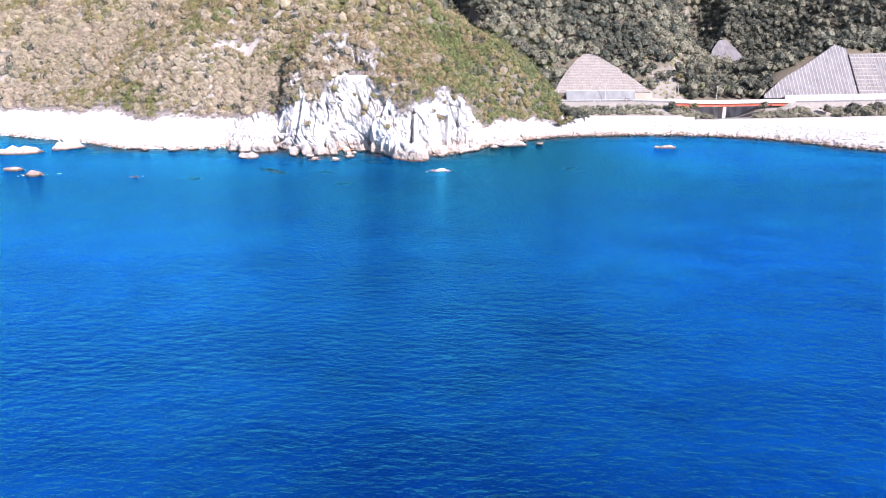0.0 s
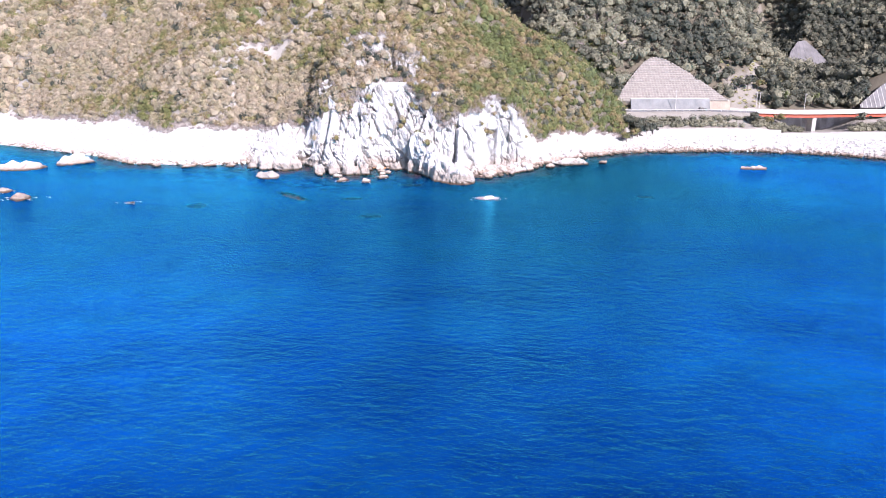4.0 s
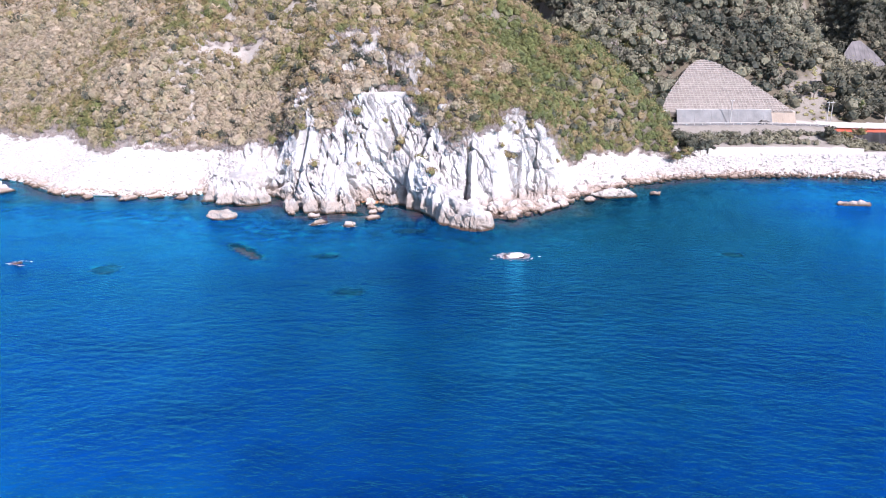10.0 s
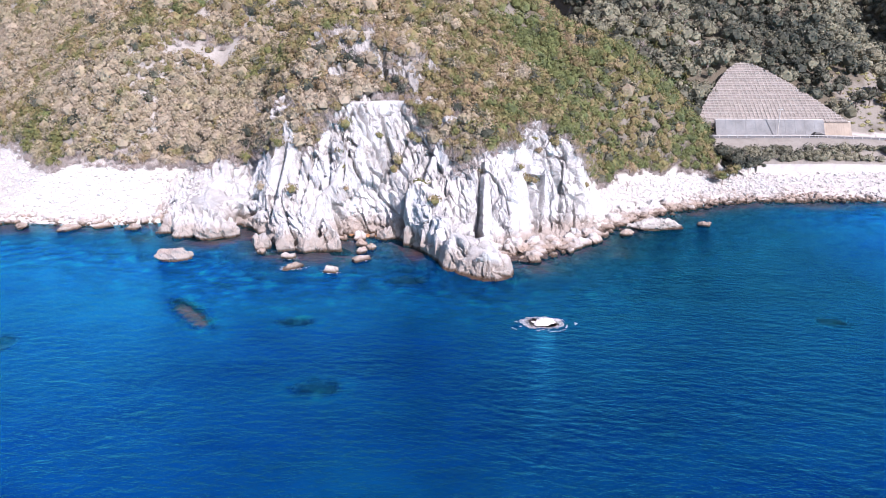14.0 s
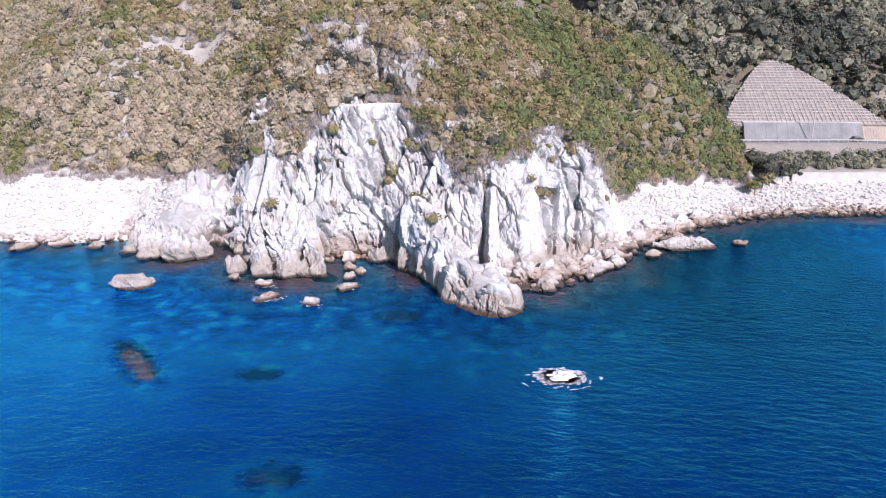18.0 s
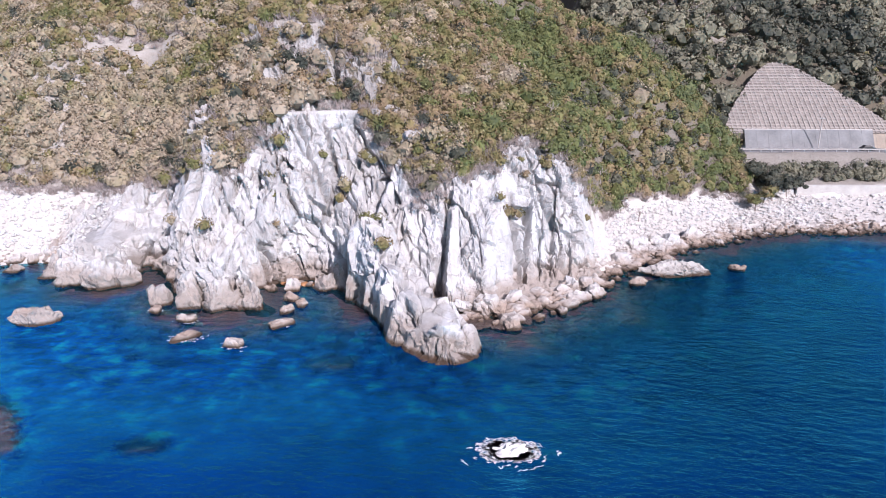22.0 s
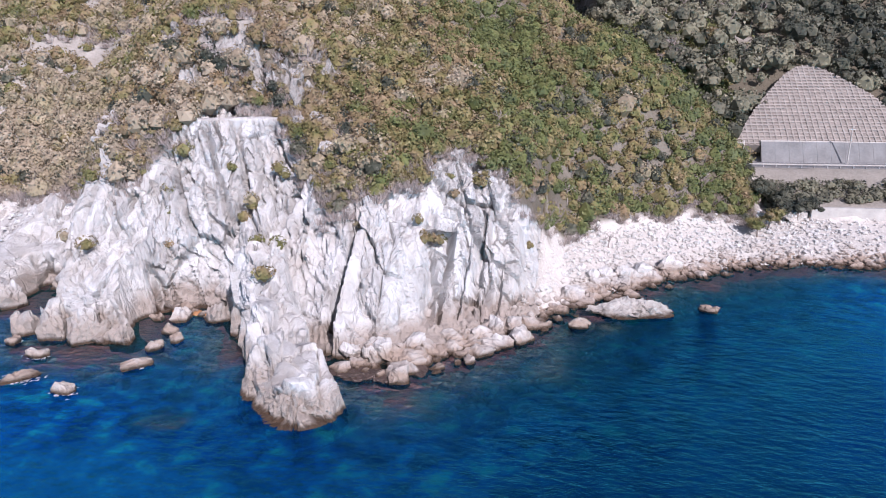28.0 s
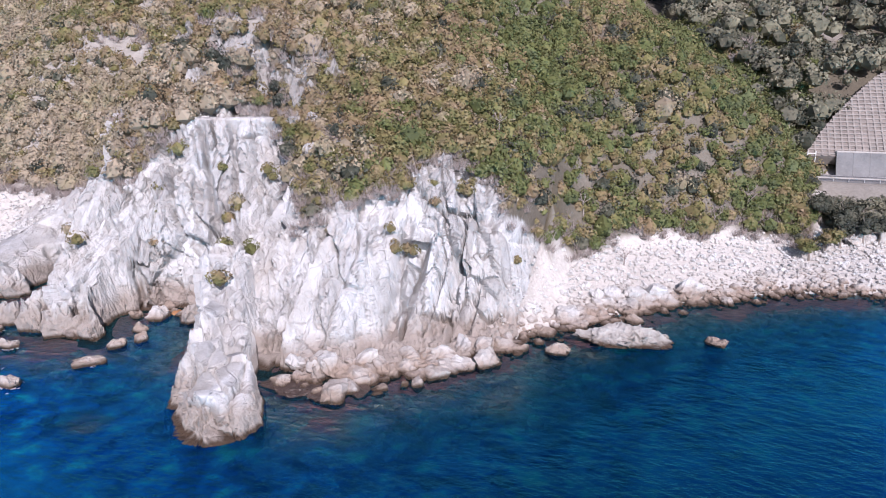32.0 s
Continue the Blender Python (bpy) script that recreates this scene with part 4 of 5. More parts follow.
foliage("cliff_shrubs", spots[kind >= 0.2], size[kind >= 0.2], BROWN, 60, 0.17, rng, "low brownish shrubs clinging to the top of the cliff", tall=1.0)

x, y = scatter(rng, 10, 420, 372, 700, 4.2)
z = ground_height(x, y)
_, d, w = headland(x, y, False)
m_h, back = mountain(x, y)
net = back < 2.5 + 0.825 * np.interp(x, *NET_TOP)
cut = (x > 184) & (x < 304) & (back < 27)
dark_cut = (x > 200) & (x < 239) & (back > 132) & (back < 143 + 0.67 * np.interp(x, *DARK_TOP))
keep = (back > 1) & (z < m_h + 2) & ~net & ~cut & ~dark_cut & ((fbm(x * 0.04, y * 0.04, 4, 97) > -0.33) | (x > 215))
x, y, z = x[keep], y[keep], z[keep]
size = rng.uniform(1.6, 3.6, len(x))
spots = np.stack([x, y, z + size * rng.uniform(0.5, 2.2, len(x))], 1)
kind = 1.2 * fbm(x * 0.03, y * 0.03, 3, 98) + 0.35 * rng.normal(size=len(x))
foliage("woodland", spots[kind < -0.05], size[kind < -0.05], FOREST, 60, 0.26, rng, "dark evergreen woodland on the valley side", "trees", 1.0)
foliage("light_woodland", spots[kind >= -0.05], size[kind >= -0.05], VALLEY, 60, 0.26, rng, "lighter olive woodland on the valley side", "trees", 1.0)

x, y = scatter(rng, 165, 290, 412, 610, 3.3)
z = ground_height(x, y)
m_h, back = mountain(x, y)
keep = ~((x > 184) & (x < 304) & (back < 29)) & ~((x > 200) & (x < 239) & (back > 132) & (back < 143 + 0.67 * np.interp(x, *DARK_TOP)))
x, y, z = x[keep], y[keep], z[keep]
size = rng.uniform(1.8, 3.2, len(x))
foliage("stream_woods", np.stack([x, y, z + size * 0.6], 1), size, FOREST, 40, 0.34, rng, "dark woodland filling the stream valley", "trees", 1.0)

# bushes on the bank below the road
x, y = scatter(rng, 62, 330, 330, 400, 1.9)
off = road_y(x) - y
_, da = apron(x, y)
keep = (off > 10.5) & (off < 19) & (da > 18) & (fbm(x * 0.08, y * 0.08, 2, 99) > -0.55) & (np.abs(x - 152) > 12)
x, y = x[keep], y[keep]
size = rng.uniform(0.9, 1.9, len(x))
foliage("bank_bushes", np.stack([x, y, ground_height(x, y) + size * 0.3], 1), size, VALLEY, 80, 0.2, rng, "grey-green bushes on the bank below the road", "bushes")

x, y = scatter(rng, 20, 330, 376, 560, 3.0)
z = ground_height(x, y)
m_h, back = mountain(x, y)
open_ = (back > 2) & (z < m_h + 2) & (fbm(x * 0.04, y * 0.04, 4, 97) < -0.2) & (rng.random(len(x)) < 0.8) & (back > 2.5 + 0.825 * np.interp(x, *NET_TOP)) & ~((x > 184) & (x < 304) & (back < 27))
x, y, z = x[open_], y[open_], z[open_]
size = rng.uniform(0.6, 1.3, len(x))
foliage("dry_grass", np.stack([x, y, z], 1), size, GRASS, 30, 0.22, rng, "pale dry grass tussocks in clearings of the valley side", "grass", 0.6)
x, y = scatter(rng, -60, 800, 560, 1100, 11.0)
z = ground_height(x, y, False)
keep = (z < 320) & ((y > 700) | (x > 420) | (x < 10))
x, y, z = x[keep], y[keep], z[keep]
size = rng.uniform(5.0, 7.5, len(x))
foliage("far_woods", np.stack([x, y, z + size * 0.5], 1), size, FOREST, 26, 0.55, rng, "dark wooded mountainside far up the valley", "trees", 0.9)


# ---- road, bridge and slope works ----
def ribbon(name, xs, half_a, half_b, z0, z1, material, label, category, kind="", dz=0.0):
    """A slab that follows the road from xs[0] to xs[-1], between two offsets from its centre line."""
    bm = bmesh.new()
    rings = []
    for x in xs:
        y, z = float(road_y(x)), float(road_z(x)) + dz
        t = Vector((1, 0.10 + 0.0009 * max(x - 64, 0), 0)).normalized()
        nrm = Vector((-t.y, t.x, 0))
        rings.append([bm.verts.new(Vector((x, y, z)) + nrm * o + Vector((0, 0, h))) for o, h in ((half_a, z0), (half_b, z0), (half_b, z1), (half_a, z1))])
    for a, b in zip(rings, rings[1:]):
        for i in range(4):
            bm.faces.new((a[i], a[(i + 1) % 4], b[(i + 1) % 4], b[i]))
    bm.faces.new(rings[0][::-1])
    bm.faces.new(rings[-1])
    bmesh.ops.recalc_face_normals(bm, faces=bm.faces[:])
    return tagged(part(name, bm, material), label, category, kind=kind)


span = np.linspace(54, 420, 60)
ribbon("road", span, -3.6, 3.6, -0.4, 0.05, ASPHALT, "grey asphalt coast road", "road", "structure")

bridge = empty("road_bridge", pose(0, 0, 0), "red steel girder bridge on a white pier", "bridge")
bx = np.linspace(122, 192, 12)
for nm, a, b, z0, z1, mt in (("deck", -4.2, 4.2, -0.45, 0.08, CONCRETE), ("girder", -3.3, -2.9, -2.0, -0.47, RED), ("girder", 2.9, 3.3, -2.0, -0.47, RED),
                             ("parapet", -4.3, -4.0, 0.0, 0.9, WHITE), ("parapet", 4.0, 4.3, 0.0, 0.9, WHITE)):
    ob = ribbon(nm, bx, a, b, z0, z1, mt, "", "")
    ob.parent = bridge
part("pier", box(152, float(road_y(152)), 5.2, 1.9, 5.5, 9.6, 0.15), CONCRETE, bridge)

def frame_slope(name, xs, y0, z0, rise, outline, base, pitch_x, pitch_u, face, beam, label, gauge=0.22):
    """A cut slope: a face between the road side and the outline, and a lattice of raised beams on it."""
    thing = empty(name, pose(0, 0, 0), label, "slope works")
    c, s = math.cos(rise), math.sin(rise)

    def at(x, u, lift=0.0):
        return Vector((x, float(road_y(x)) + y0 + c * u - s * lift, z0 + s * u + c * lift))

    def top(x):
        return float(np.interp(x, *outline))

    bm, prev = bmesh.new(), None
    for x in np.linspace(xs[0], xs[1], 50):
        row = [bm.verts.new(at(x, base)), bm.verts.new(at(x, max(top(x), base + 0.3))), bm.verts.new(at(x, max(top(x), base + 0.3), -2.5)), bm.verts.new(at(x, base, -2.5))]
        if prev:
            for i in range(4):
                bm.faces.new((prev[i], row[i], row[(i + 1) % 4], prev[(i + 1) % 4]))
        prev = row
    bmesh.ops.recalc_face_normals(bm, faces=bm.faces[:])
    part("slope_face", bm, face, thing)

    def bar(a, b, half, up):
        """A square beam from a to b that stands proud of the face."""
        bm = bmesh.new()
        along = (b - a).normalized()
        nrm = Vector((0, -s, c))
        side = along.cross(nrm) * half
        vs = [bm.verts.new(p + o) for p in (a, b) for o in (side - nrm * 0.1, side + nrm * up, -side + nrm * up, -side - nrm * 0.1)]
        for i in range(4):
            bm.faces.new((vs[i], vs[(i + 1) % 4], vs[4 + (i + 1) % 4], vs[4 + i]))
        bmesh.ops.recalc_face_normals(bm, faces=bm.faces[:])
        part("beam", bm, beam, thing)

    x = xs[0] + pitch_x * 0.5
    while x < xs[1]:
        if top(x) > base + 1.0:
            bar(at(x, base), at(x, top(x)), gauge * 0.8, gauge)
        x += pitch_x
    u, grid = base + pitch_u * 0.5, np.linspace(xs[0], xs[1], 240)
    while pitch_u and u < max(outline[1]):
        inside = [x for x in grid if top(x) > u]
        if inside and inside[-1] - inside[0] > 1:
            bar(at(inside[0], u), at(inside[-1], u), gauge, gauge * 1.25)
        u += pitch_u
    return thing


def battered_wall(name, xs, y0, back, h, material, label):
    """A retaining wall that leans back from the road, with a coping."""
    thing = empty(name, pose(0, 0, 0), label, "wall")
    xa = np.linspace(*xs, 12)
    for i, (xa0, xa1) in enumerate(zip(xa, xa[1:])):
        bm = bmesh.new()
        v = []
        for x in (xa0 + 0.02, xa1 - 0.02):
            y, z = float(road_y(x)) + y0, float(road_z(x))
            v.append([bm.verts.new(p) for p in ((x, y, z - 1), (x, y + back, z + h), (x, y + back + 1.0, z + h), (x, y + 1.5, z - 1))])
        for k in range(4):
            bm.faces.new((v[0][k], v[0][(k + 1) % 4], v[1][(k + 1) % 4], v[1][k]))
        bm.faces.new(v[0][::-1]), bm.faces.new(v[1])
        bmesh.ops.recalc_face_normals(bm, faces=bm.faces[:])
        part("panel", bm, material, thing)
    y, z = float(road_y(xs[0])) + y0 + back + 0.4, float(road_z(xs[0])) + h
    y1, z1 = float(road_y(xs[1])) + y0 + back + 0.4, float(road_z(xs[1])) + h
    part("coping", rod((xs[0], y, z + 0.05), (xs[1], y1, z1 + 0.05), 0.3, 0.3, 6), CONCRETE, thing)
    return thing


battered_wall("retaining_wall", (66, 104), 5.6, 3.6, 4.6, GREY_WALL, "grey stained concrete retaining wall beside the road")
battered_wall("earth_bank", (104.2, 114), 6.4, 3.2, 4.2, EARTH, "brown earth bank with dry weeds beside the road")
frame_slope("grid_slope", (59.5, 113), 10.3, 17.9, math.atan(0.685), NET_TOP,
            -1.5, 1.45, 1.45, FRAME_CONCRETE, FRAME_BEAM, "pale cut slope held by a grid of concrete beams")
frame_slope("netted_slope", (180, 241), 7.5, 13.2, math.radians(52), ([180, 194, 210, 234, 241], [2, 13, 22, 37, 34]), 0.0, 2.4, 0, SHOTCRETE, CONCRETE,
            "grey sprayed slope with pale vertical ribs", 0.14)
frame_slope("lattice_slope", (242, 300), 7.5, 13.2, math.radians(52), ([242, 270, 300], [30, 31, 26]), 0.0, 2.6, 2.6, SHOTCRETE, FRAME_BEAM,
            "cut slope held by a pale concrete lattice", 0.2)
battered_wall("retaining_wall", (192, 300), 5.2, 0.6, 2.6, CONCRETE, "low pale concrete wall at the foot of the cut slope")
frame_slope("dark_slope", (203, 236), 150.0, 27.0, math.radians(48), DARK_TOP, 0.0, 3.0, 0, SHOTCRETE, GREY_WALL,
            "dark grey sprayed slope high in the valley", 0.12)

for px, oy, h in ((86.5, 4.6, 9.0), (150, 5.5, 8.5), (126, 6, 9), (128, 7, 9), (236, 5, 8)):
    y, z = float(road_y(px)) + oy, float(road_z(px))
    pole = empty("utility_pole", pose(px, y, z), "pale concrete utility pole beside the road", "pole", "roadside poles")
    part("shaft", rod((0, 0, -0.5), (0, 0, h), 0.19, 0.12), CONCRETE, pole)
    part("crossarm", box(0, 0, h - 0.6, 1.6, 0.1, 0.1), STEEL, pole)


# ---- roadside ----
def guard_rail(x0, x1, off, label):
    thing = empty("guard_rail", pose(0, 0, 0), label, "guard rail")
    xs = np.arange(x0, x1, 3.0)
    pts = []
    for x in xs:
        y, z = float(road_y(x)) + off, float(road_z(x))
        part("post", rod((x, y, z - 0.2), (x, y, z + 0.75), 0.07, 0.07, 6), STEEL, thing)
        pts.append(Vector((x, y - 0.08, z + 0.6)))
    for a, b in zip(pts, pts[1:]):
        bm = bmesh.new()
        prof = ((0.0, -0.17), (-0.07, -0.1), (0.0, 0.0), (-0.07, 0.1), (0.0, 0.17), (0.05, 0.17), (0.05, -0.17))
        v = [[bm.verts.new(p + Vector((0, o, h))) for o, h in prof] for p in (a, b)]
        for k in range(len(prof)):
            j = (k + 1) % len(prof)
            bm.faces.new((v[0][k], v[0][j], v[1][j], v[1][k]))
        bmesh.ops.recalc_face_normals(bm, faces=bm.faces[:])
        part("rail", bm, CONCRETE, thing)
    return thing


guard_rail(58, 128, -3.9, "white steel guard rail along the coast road")
guard_rail(190, 290, -3.9, "white steel guard rail along the coast road")
ribbon("seawall", np.linspace(68, 124, 14), -22.6, -21.6, -10.0, -6.2, CONCRETE, "low pale concrete seawall behind the beach", "wall")
for o in (-3.2, 0.0, 3.2):
    ribbon("lane_line", np.linspace(56, 410, 50), o - 0.08, o + 0.08, 0.051, 0.056, WHITE, "worn white line painted on the road", "road marking", "structure")


def car(x, off, turn):
    thing = empty("car", pose(x, float(road_y(x)) + off, float(road_z(x)) + 0.05, 0, 0, turn), "small dark car parked at the roadside", "car")
    bm = bmesh.new()
    prof = ((-1.9, 0.3), (-1.9, 0.85), (-1.5, 0.95), (-1.1, 1.5), (0.5, 1.5), (1.05, 1.0), (1.8, 0.85), (1.9, 0.6), (1.9, 0.3))
    v = [[bm.verts.new((px, sy * (0.78 if pz < 1.2 else 0.65), pz)) for px, pz in prof] for sy in (-1, 1)]
    for k in range(len(prof)):
        j = (k + 1) % len(prof)
        bm.faces.new((v[0][k], v[0][j], v[1][j], v[1][k]))
    bm.faces.new(v[0][::-1]), bm.faces.new(v[1])
    bmesh.ops.recalc_face_normals(bm, faces=bm.faces[:])
    body = part("body", bm, DARK, thing)
    for sx in (-1.15, 1.2):
        for sy in (-0.72, 0.72):
            wheel = part("wheel", rod((sx, sy - 0.1, 0.3), (sx, sy + 0.1, 0.3), 0.3, 0.3, 14), DARK, thing)
            part("rim", rod((sx, sy - 0.11, 0.3), (sx, sy + 0.11, 0.3), 0.17, 0.17, 10), STEEL, wheel)
    for sy in (-0.5, 0.5):
        part("headlight", box(1.88, sy, 0.68, 0.06, 0.3, 0.14), WHITE, thing)
    part("windscreen", box(0, 0, 0, 0.03, 1.2, 0.6, 0, Matrix.Translation((0.8, 0, 1.26)) @ Matrix.Rotation(radians(-47), 4, "Y")), STEEL, thing)
    return thing


car(97.5, -2.2, 5)

# white two-post frame at the bend of the road
gate = empty("white_frame", pose(60.5, 372.5, 13.2, 0, 0, 15), "white two-post frame standing beside the road", "frame")
for gx_ in (-0.9, 0.9):
    part("post", rod((gx_, 0, -0.5), (gx_, 0, 5.2), 0.13, 0.11, 8), WHITE, gate)
for gz_ in (1.6, 4.6):
    part("crossbar", rod((-0.9, 0, gz_), (0.9, 0, gz_), 0.09, 0.09, 8), WHITE, gate)

# ---- trees ----
def limb_points(rng, h, spread):
    """A trunk and its limbs as (start, end, radius, radius)."""
    out, top = [], Vector((rng.normal() * 0.3, rng.normal() * 0.3, h * 0.72))
    out.append((Vector((0, 0, -0.4)), top, 0.055 * h, 0.022 * h))
    for i in range(7):
        t = rng.uniform(0.35, 1.0)
        a = top * t
        ang = i * 2.4 + rng.uniform(-0.4, 0.4)
        b = a + Vector((math.cos(ang) * spread * rng.uniform(0.5, 0.95), math.sin(ang) * spread * rng.uniform(0.5, 0.95), h * rng.uniform(0.12, 0.34)))
        out.append((a, b, 0.02 * h, 0.006 * h))
    return out


def tree(name, seed, h, spread, material, label):
    rng = np.random.default_rng(seed)
    thing = empty(name, pose(0, 0, -500), label, "tree", "trees by the road")
    for i, (a, b, r0, r1) in enumerate(limb_points(rng, h, spread)):
        part("trunk" if i == 0 else "branch", rod(a, b, r0, r1, 7), BARK, thing)
    n = 16
    c = np.stack([rng.normal(0, spread * 0.42, n), rng.normal(0, spread * 0.42, n), h * 0.72 + rng.normal(0, h * 0.13, n)], 1)
    crown = foliage("crown", c, rng.uniform(0.5, 0.85, n) * spread * 0.62, material, 60, 0.2, rng, "", "", 0.85, "")
    crown.parent = thing
    return thing


def bare_tree(seed, h):
    rng = np.random.default_rng(seed)
    thing = empty("bare_tree", pose(0, 0, -500), "leafless grey tree with pale forking branches", "tree", "bare trees")
    for i, (a, b, r0, r1) in enumerate(limb_points(rng, h, h * 0.32)):
        p = part("trunk" if i == 0 else "branch", rod(a, b, r0 * 0.8, r1, 6), TWIG, thing)
        if i:
            for k in range(4):
                s = a.lerp(b, rng.uniform(0.4, 1.0))
                e = s + Vector((rng.normal() * h * 0.1, rng.normal() * h * 0.1, h * rng.uniform(0.08, 0.2)))
                part("twig", rod(s, e, r1 * 1.3, r1 * 0.5, 5), TWIG, p)
    return thing


KINDS = [tree("evergreen_tree", 300 + i, h, s, m, lab) for i, (h, s, m, lab) in enumerate((
    (6.5, 3.0, FOREST, "dark evergreen tree with a dense rounded crown"), (8.0, 3.6, FOREST, "tall dark evergreen tree with an uneven crown"),
    (5.0, 2.6, OLIVE, "olive evergreen tree with a spreading crown"), (7.0, 2.8, GREEN, "bright green evergreen tree with a full crown")))]
BARE = [bare_tree(320 + i, h) for i, h in enumerate((5.0, 6.5, 4.2))]
rng = np.random.default_rng(55)


def plant(kind, x, y, s):
    z = float(ground_height(np.array([x]), np.array([y]))[0])
    return copy_thing(kind, pose(x, y, z - 0.2, 0, 0, rng.uniform(0, 360)) @ Matrix.Scale(s, 4))


for x, y, k, s in ((63, 339, 0, 0.8), (67, 341, 1, 0.7), (60, 336, 2, 0.9), (70, 343, 0, 0.75), (64, 344, 1, 0.8), (57, 332, 2, 0.8), (122, 396, 1, 0.9),
                   (128, 399, 0, 1.0), (119, 403, 1, 0.9), (112, 408, 0, 0.9), (134, 402, 2, 1.0), (56, 398, 1, 1.0), (52, 404, 0, 1.1), (58, 408, 1, 1.0),
                   (66, 412, 0, 0.9), (72, 416, 1, 0.8), (96, 414, 0, 0.9), (104, 411, 1, 0.8), (180, 398, 1, 1.2), (186, 404, 0, 1.3), (178, 408, 1, 1.2),
                   (190, 412, 1, 1.2), (172, 372, 0, 0.9), (132, 366, 2, 0.9), (118, 358, 0, 0.8), (126, 362, 2, 0.8), (205, 372, 0, 0.9), (222, 376, 1, 0.9),
                   (214, 366, 0, 0.8), (232, 372, 1, 1.0), (144, 394, 3, 0.9), (160, 398, 3, 0.9), (166, 404, 0, 1.0), (10, 306, 3, 0.45), (22, 322, 3, 0.5), (60, 345.5, 0, 0.9), (62.5, 347, 1, 0.8), (64.5, 348.5, 0, 0.9), (58.5, 344, 1, 0.7), (66.5, 347.5, 0, 0.7),
                   (34, 334, 3, 0.55), (44, 342, 3, 0.5), (-2, 300, 2, 0.4), (28, 346, 0, 0.5), (14, 330, 2, 0.5), (50, 352, 0, 0.6), (38, 356, 2, 0.6)):
    plant(KINDS[k], x, y, s)
for i in range(26):
    plant(BARE[i % 3], rng.uniform(34, 78), rng.uniform(404, 450), rng.uniform(0.8, 1.3))
for x, y in ((18, 316), (30, 330), (6, 302), (26, 312), (-10, 296), (46, 338), (40, 330), (-30, 306), (-70, 292), (-62, 290)):
    plant(BARE[int(x) % 3], x, y, rng.uniform(0.6, 0.85))
for k in KINDS + BARE:
    for o in (k, *k.children_recursive):
        bpy.data.objects.remove(o)

# ---- boulders and stones of the shore ----
SHORE = [rock_mesh("boulder", np.random.default_rng(400 + i), (1, 0.85, 0.75), 3, 16) for i in range(12)]


def along(ring, t):
    """A point of a broken line at the share t of its length, and its inland normal."""
    seg = [(a, b, math.dist(a, b)) for a, b in zip(ring, ring[1:])]
    s = t * sum(q[2] for q in seg)
    for a, b, q in seg:
        if s <= q:
            u = ((b[0] - a[0]) / q, (b[1] - a[1]) / q)
            return (a[0] + u[0] * s, a[1] + u[1] * s), (-u[1], u[0])
        s -= q
    return ring[-1], (0, 1)


rng = np.random.default_rng(77)
RIGHT = [(-9, 262), (-1, 261.5), (6, 269), (13, 276), (15.5, 284), (20, 290), (27, 298), (36, 307), (54, 320), (84, 326), (111, 326), (135, 319), (154, 304), (166, 282), (182, 266)]
LEFT = [(-153, 297), (-132, 280), (-117, 279), (-102, 278), (-89, 283)]
count = 0
for ring, n, big in ((RIGHT, 285, 1.0), (LEFT, 30, 0.9)):
    for i in range(n):
        (x, y), (nx, ny) = along(ring, rng.random() ** (1.7 if ring is RIGHT else 1.0))
        o = rng.normal(0.6, 1.7)
        x, y = x + nx * o, y + ny * o
        s = big * min(2.2, 0.5 + rng.gamma(2.0, 0.3)) * (1.2 if x < 45 else 0.75)
        z = float(ground_height(np.array([x]), np.array([y]), False)[0]) - 0.1
        z = max(z, -0.3) if x > 14 else max(min(z, 1.2), -0.25)
        ob = new("boulder", SHORE[int(rng.integers(12))])
        ob.matrix_world = pose(x, y, z + 0.15 * s, rng.uniform(-20, 20), rng.uniform(-20, 20), rng.uniform(0, 360)) @ Matrix.Diagonal((s, s * rng.uniform(0.7, 1), s * rng.uniform(0.7, 1.0), 1))
        tagged(ob, "worn tan boulder at the water's edge", "boulder", "shore boulders")
rock("rock_outcrop", 66.5, 342.2, 5.6, (3.6, 2.2, 2.4), 501, "pale broken rock outcrop at the head of the beach", 30, 4, 34, PALE)
big_one = rock("boulder", 37, 310.5, 1.6, (2.6, 2.0, 1.8), 500, "large pale rounded boulder on the stony beach", 20, 3, 20)


def stones(name, x, y, size, rng, label, sunk=False):
    n = len(x)
    z = np.minimum(seabed(x, y) - 0.2, -0.55 - 0.75 * size) if sunk else np.maximum(ground_height(x, y, False), -0.25)
    shapes = [rock_shape(np.random.default_rng(600 + i), 1, 10)[0] for i in range(10)]
    fa = BALLS[1][1]
    V = np.stack(shapes)[rng.integers(0, 10, n)]
    a = rng.uniform(0, 6.28, n)
    ca, sa = np.cos(a)[:, None], np.sin(a)[:, None]
    V = np.stack([V[..., 0] * ca - V[..., 1] * sa, V[..., 0] * sa + V[..., 1] * ca, V[..., 2] * 0.7], -1) * size[:, None, None]
    V = V + np.stack([x, y, z + 0.1 * size], 1)[:, None, :]
    F = (fa[None] + (np.arange(n) * V.shape[1])[:, None, None]).reshape(-1, 3)
    me = mesh_from(name, V.reshape(-1, 3), F)
    me.materials.append(SUNKEN if sunk else BOULDER)
    return tagged(new(name, me), label, "stones", kind="stuff")


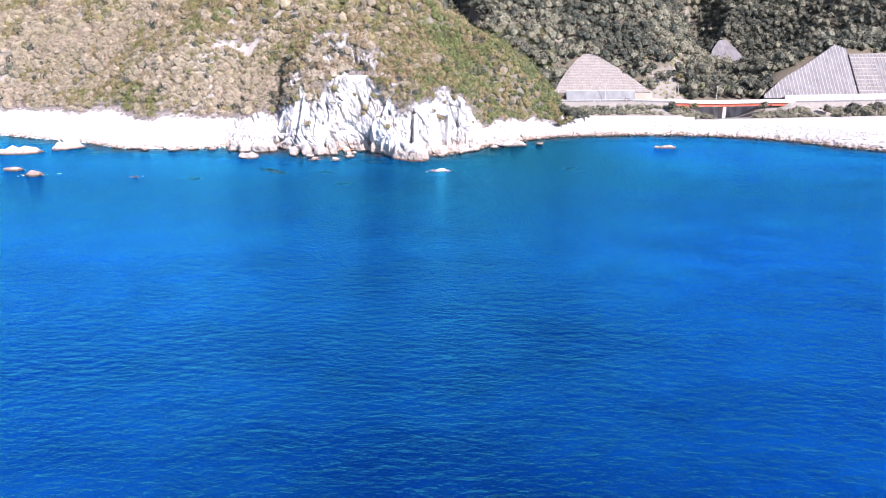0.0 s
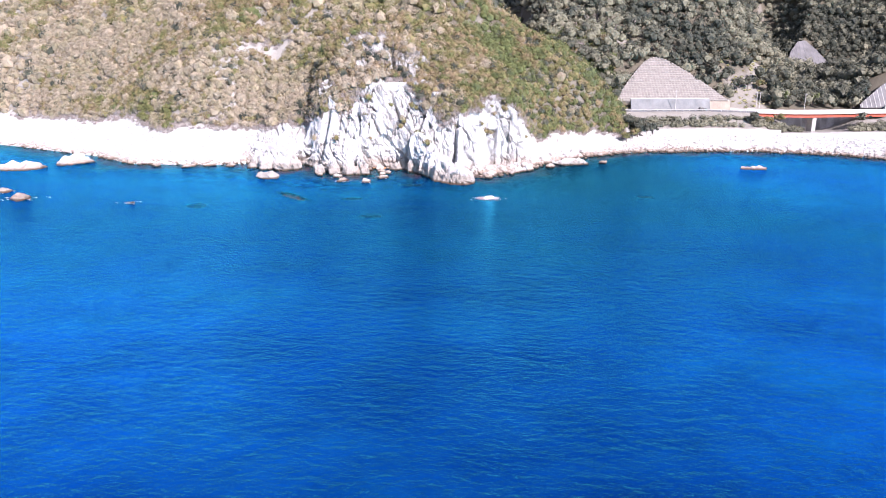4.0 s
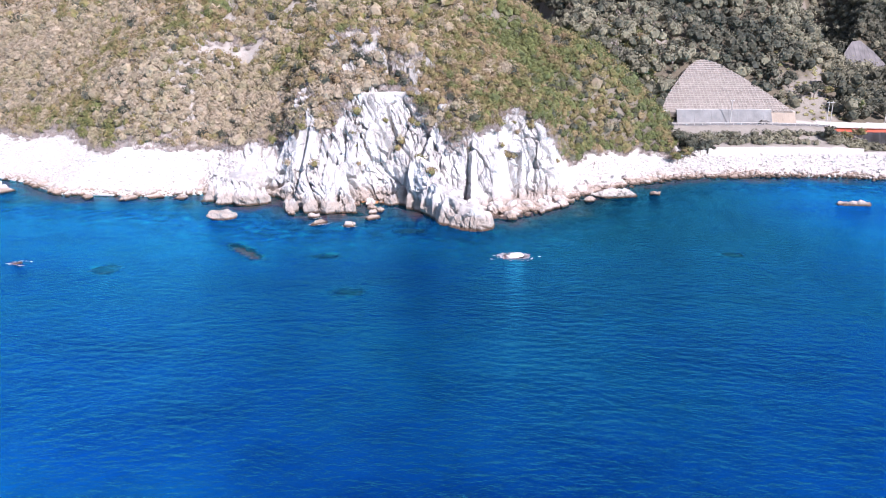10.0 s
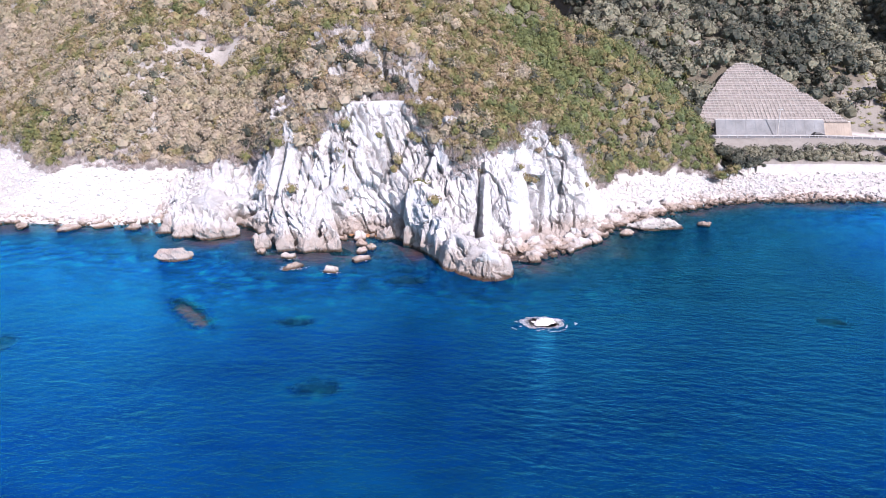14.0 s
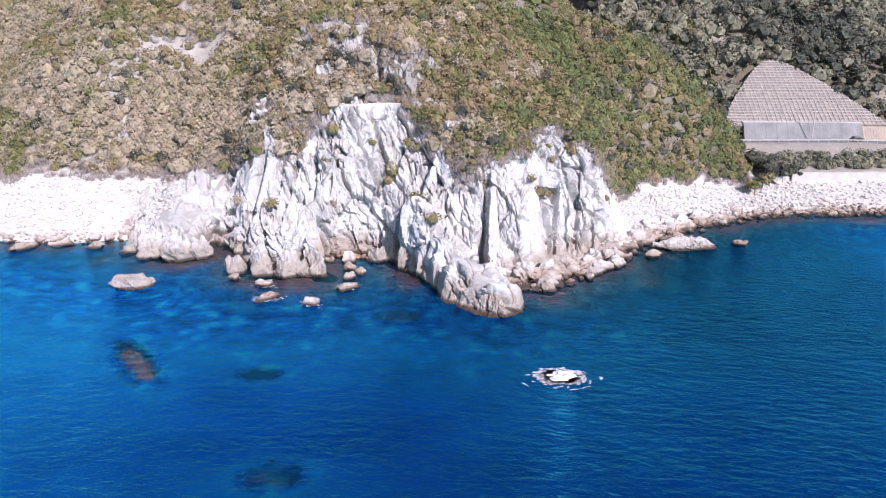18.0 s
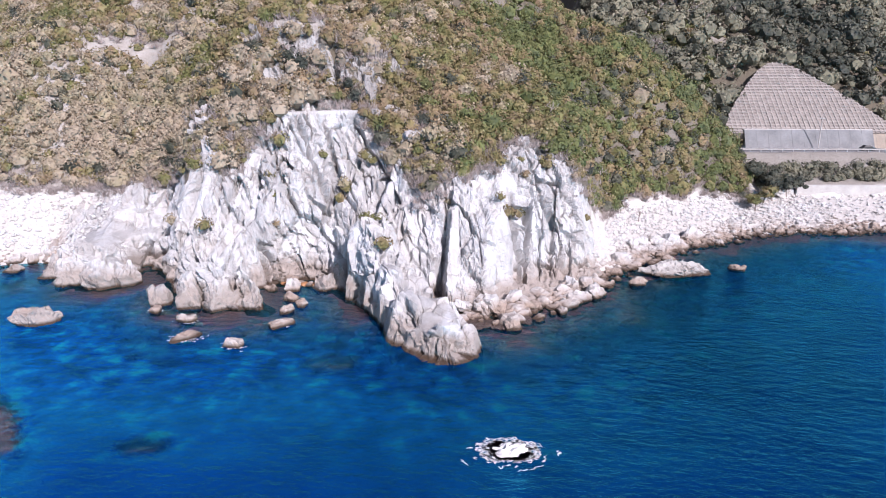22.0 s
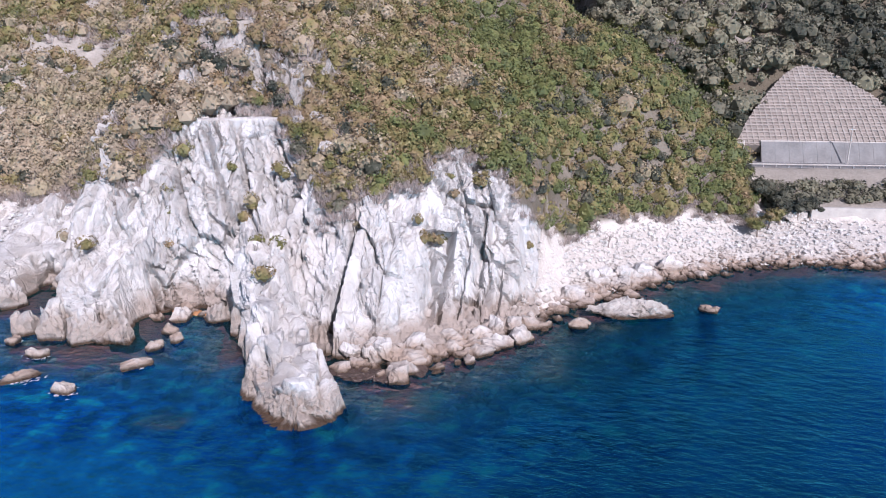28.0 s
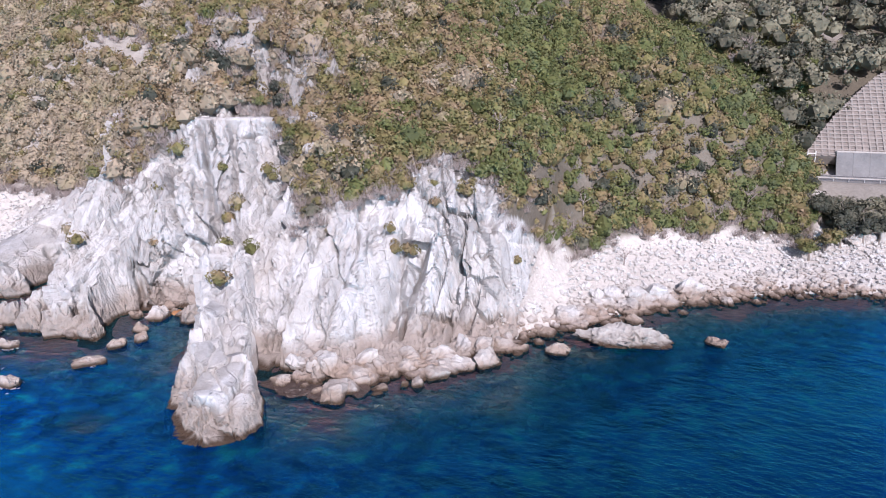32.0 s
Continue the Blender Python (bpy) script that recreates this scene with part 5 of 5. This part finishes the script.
x, y = rng.uniform(12, 200, 56000), rng.uniform(255, 350, 56000)
d = inside_distance(x, y, LAND)
z = ground_height(x, y)
keep = (d > -0.5) & (z < np.where(x < 24, 9.0, 6.4)) & (d < 22) & ~overgrown(x, y, z) & (rng.random(len(x)) < np.where(x < 75, 1, 0.42))
stones("beach_stones", x[keep], y[keep], np.clip(rng.gamma(2.2, 0.09, keep.sum()), 0.12, 0.8), rng, "white sun-bleached stones covering the beach")
x, y = rng.uniform(-230, -80, 22000), rng.uniform(272, 345, 22000)
d = inside_distance(x, y, LAND)
z = ground_height(x, y)
keep = (d > -1) & (d < 20) & ~overgrown(x, y, z)
stones("beach_stones", x[keep], y[keep], np.clip(rng.gamma(2.0, 0.11, keep.sum()), 0.12, 0.9), rng, "white sun-bleached stones of the steep beach")


t = rng.random(1500)
pts = [along(RIGHT, v) for v in t]
o = rng.normal(0.3, 1.6, 1500)
x = np.array([p[0][0] + p[1][0] * q for p, q in zip(pts, o)])
y = np.array([p[0][1] + p[1][1] * q for p, q in zip(pts, o)])
keep = x > 12
stones("shore_stones", x[keep], y[keep], np.clip(rng.gamma(2.5, 0.2, keep.sum()), 0.25, 1.1), rng, "wet tan and brown stones along the waterline")


t = rng.random(3600) ** 1.2
pts = [along([(-65, 272), (-58, 266), (-46, 260), (-40, 263), (-38, 275), (-33, 272)] + RIGHT, v) for v in t]
o = -rng.gamma(2.0, 3.0, 3600)
x = np.array([p[0][0] + p[1][0] * q for p, q in zip(pts, o)])
y = np.array([p[0][1] + p[1][1] * q for p, q in zip(pts, o)])
keep = (seabed(x, y) > -4.5) & (seabed(x, y) < -0.45)
stones("sunken_stones", x[keep], y[keep], np.clip(rng.gamma(3.0, 0.3, keep.sum()), 0.4, 1.8), rng, "pale and brown sunken stones under the shallow water", True)


# ---- bare brush at the foot of the shrubs ----
def brush(name, x, y, rng, label):
    n, k = len(x), 46
    z = ground_height(x, y)
    base = np.stack([x, y, z], 1)[:, None, :] + rng.normal(0, 0.35, (n, k, 3)) * np.array([1, 1, 0.05])
    tip = base + rng.normal(0, 0.75, (n, k, 3)) * np.array([1, 1, 0.2]) + np.array([0, 0, 1.0]) * rng.uniform(0.8, 2.0, (n, k, 1))
    side = rng.normal(0, 1, (n, k, 3))
    side /= np.linalg.norm(side, axis=-1, keepdims=True)
    tri = np.stack([base - side * 0.06, base + side * 0.06, tip], 2).reshape(-1, 3)
    me = mesh_from(name, tri, np.arange(len(tri)).reshape(-1, 3))
    me.materials.append(TWIG)
    return tagged(new(name, me), label, "brush", kind="stuff")


x, y = scatter(rng, -240, 70, 268, 350, 1.3)
z = ground_height(x, y)
up = overgrown(x, y + 2.2, ground_height(x, y + 2.2)) | overgrown(x, y + 1.0, ground_height(x, y + 1.0))
down = overgrown(x, y - 3.5, ground_height(x, y - 3.5))
_, d, w = headland(x, y, False)
keep = up & ~down & (d > 6) & (rng.random(len(x)) < 0.75)
brush("bare_brush", x[keep], y[keep], rng, "grey leafless brush along the lower edge of the shrubs")

# ---- surf ----
m, n, l, b = mat("sea_foam")
b.inputs["Base Color"].default_value, b.inputs["Roughness"].default_value = (0.82, 0.85, 0.88, 1), 0.7
bump(n, l, b, nz(n, l, 6, 4, 0.6, place(n, l)), 0.5, 0.1)
FOAM = m


def surf(x, y, r, seed, k):
    """Threads and patches of foam lying on the water round a rock."""
    rng = np.random.default_rng(seed)
    tris = []
    for i in range(k):
        a, q = rng.uniform(0, 6.28), r * min(1.9, 0.3 + rng.gamma(2.0, 0.17)) * (0.85 + 0.3 * math.sin(3 * i))
        span, wid = rng.uniform(0.08, 0.4), min(0.2, 0.02 + rng.gamma(1.2, 0.025) * (0.85 if q < r else 0.6)) * r ** 0.5
        pts = [(x + (q + rng.normal(0, 0.09 * r)) * math.cos(a + t * span), y + 0.75 * (q + rng.normal(0, 0.09 * r)) * math.sin(a + t * span)) for t in np.linspace(0, 1, 6)]
        for j, ((ax, ay), (bx, by)) in enumerate(zip(pts, pts[1:])):
            w0, w1 = wid * math.sin(0.3 + 2.5 * j / 5), wid * math.sin(0.3 + 2.5 * (j + 1) / 5)
            dx, dy = by - ay, ax - bx
            q2 = math.hypot(dx, dy) or 1
            dx, dy = dx / q2, dy / q2
            p = [(ax - dx * w0, ay - dy * w0), (ax + dx * w0, ay + dy * w0), (bx + dx * w1, by + dy * w1), (bx - dx * w1, by - dy * w1)]
            tris += [(p[0], p[1], p[2]), (p[0], p[2], p[3])]
    co = np.array([(px, py, 0.03) for t in tris for px, py in t])
    me = mesh_from("sea_foam", co, np.arange(len(co)).reshape(-1, 3))
    me.materials.append(FOAM)
    return tagged(new("sea_foam", me), "thin white foam swirling round a rock in the sea", "foam", kind="stuff")


for i, (x, y, r, k) in enumerate(((-1, 225.2, 2.5, 1500), (-0.4, 224.6, 1.5, 900), (-46.8, 249.4, 2.2, 110), (-49.5, 255.6, 1.6, 70), (-39, 247.5, 1.7, 70), (-56.3, 259, 1.5, 24),
                                  (-35, 255.5, 2.2, 16), (-97, 213, 2.4, 40), (-131, 217, 4.0, 50), (-143, 226, 3.6, 40))):
    surf(x, y, r, 700 + i, k)
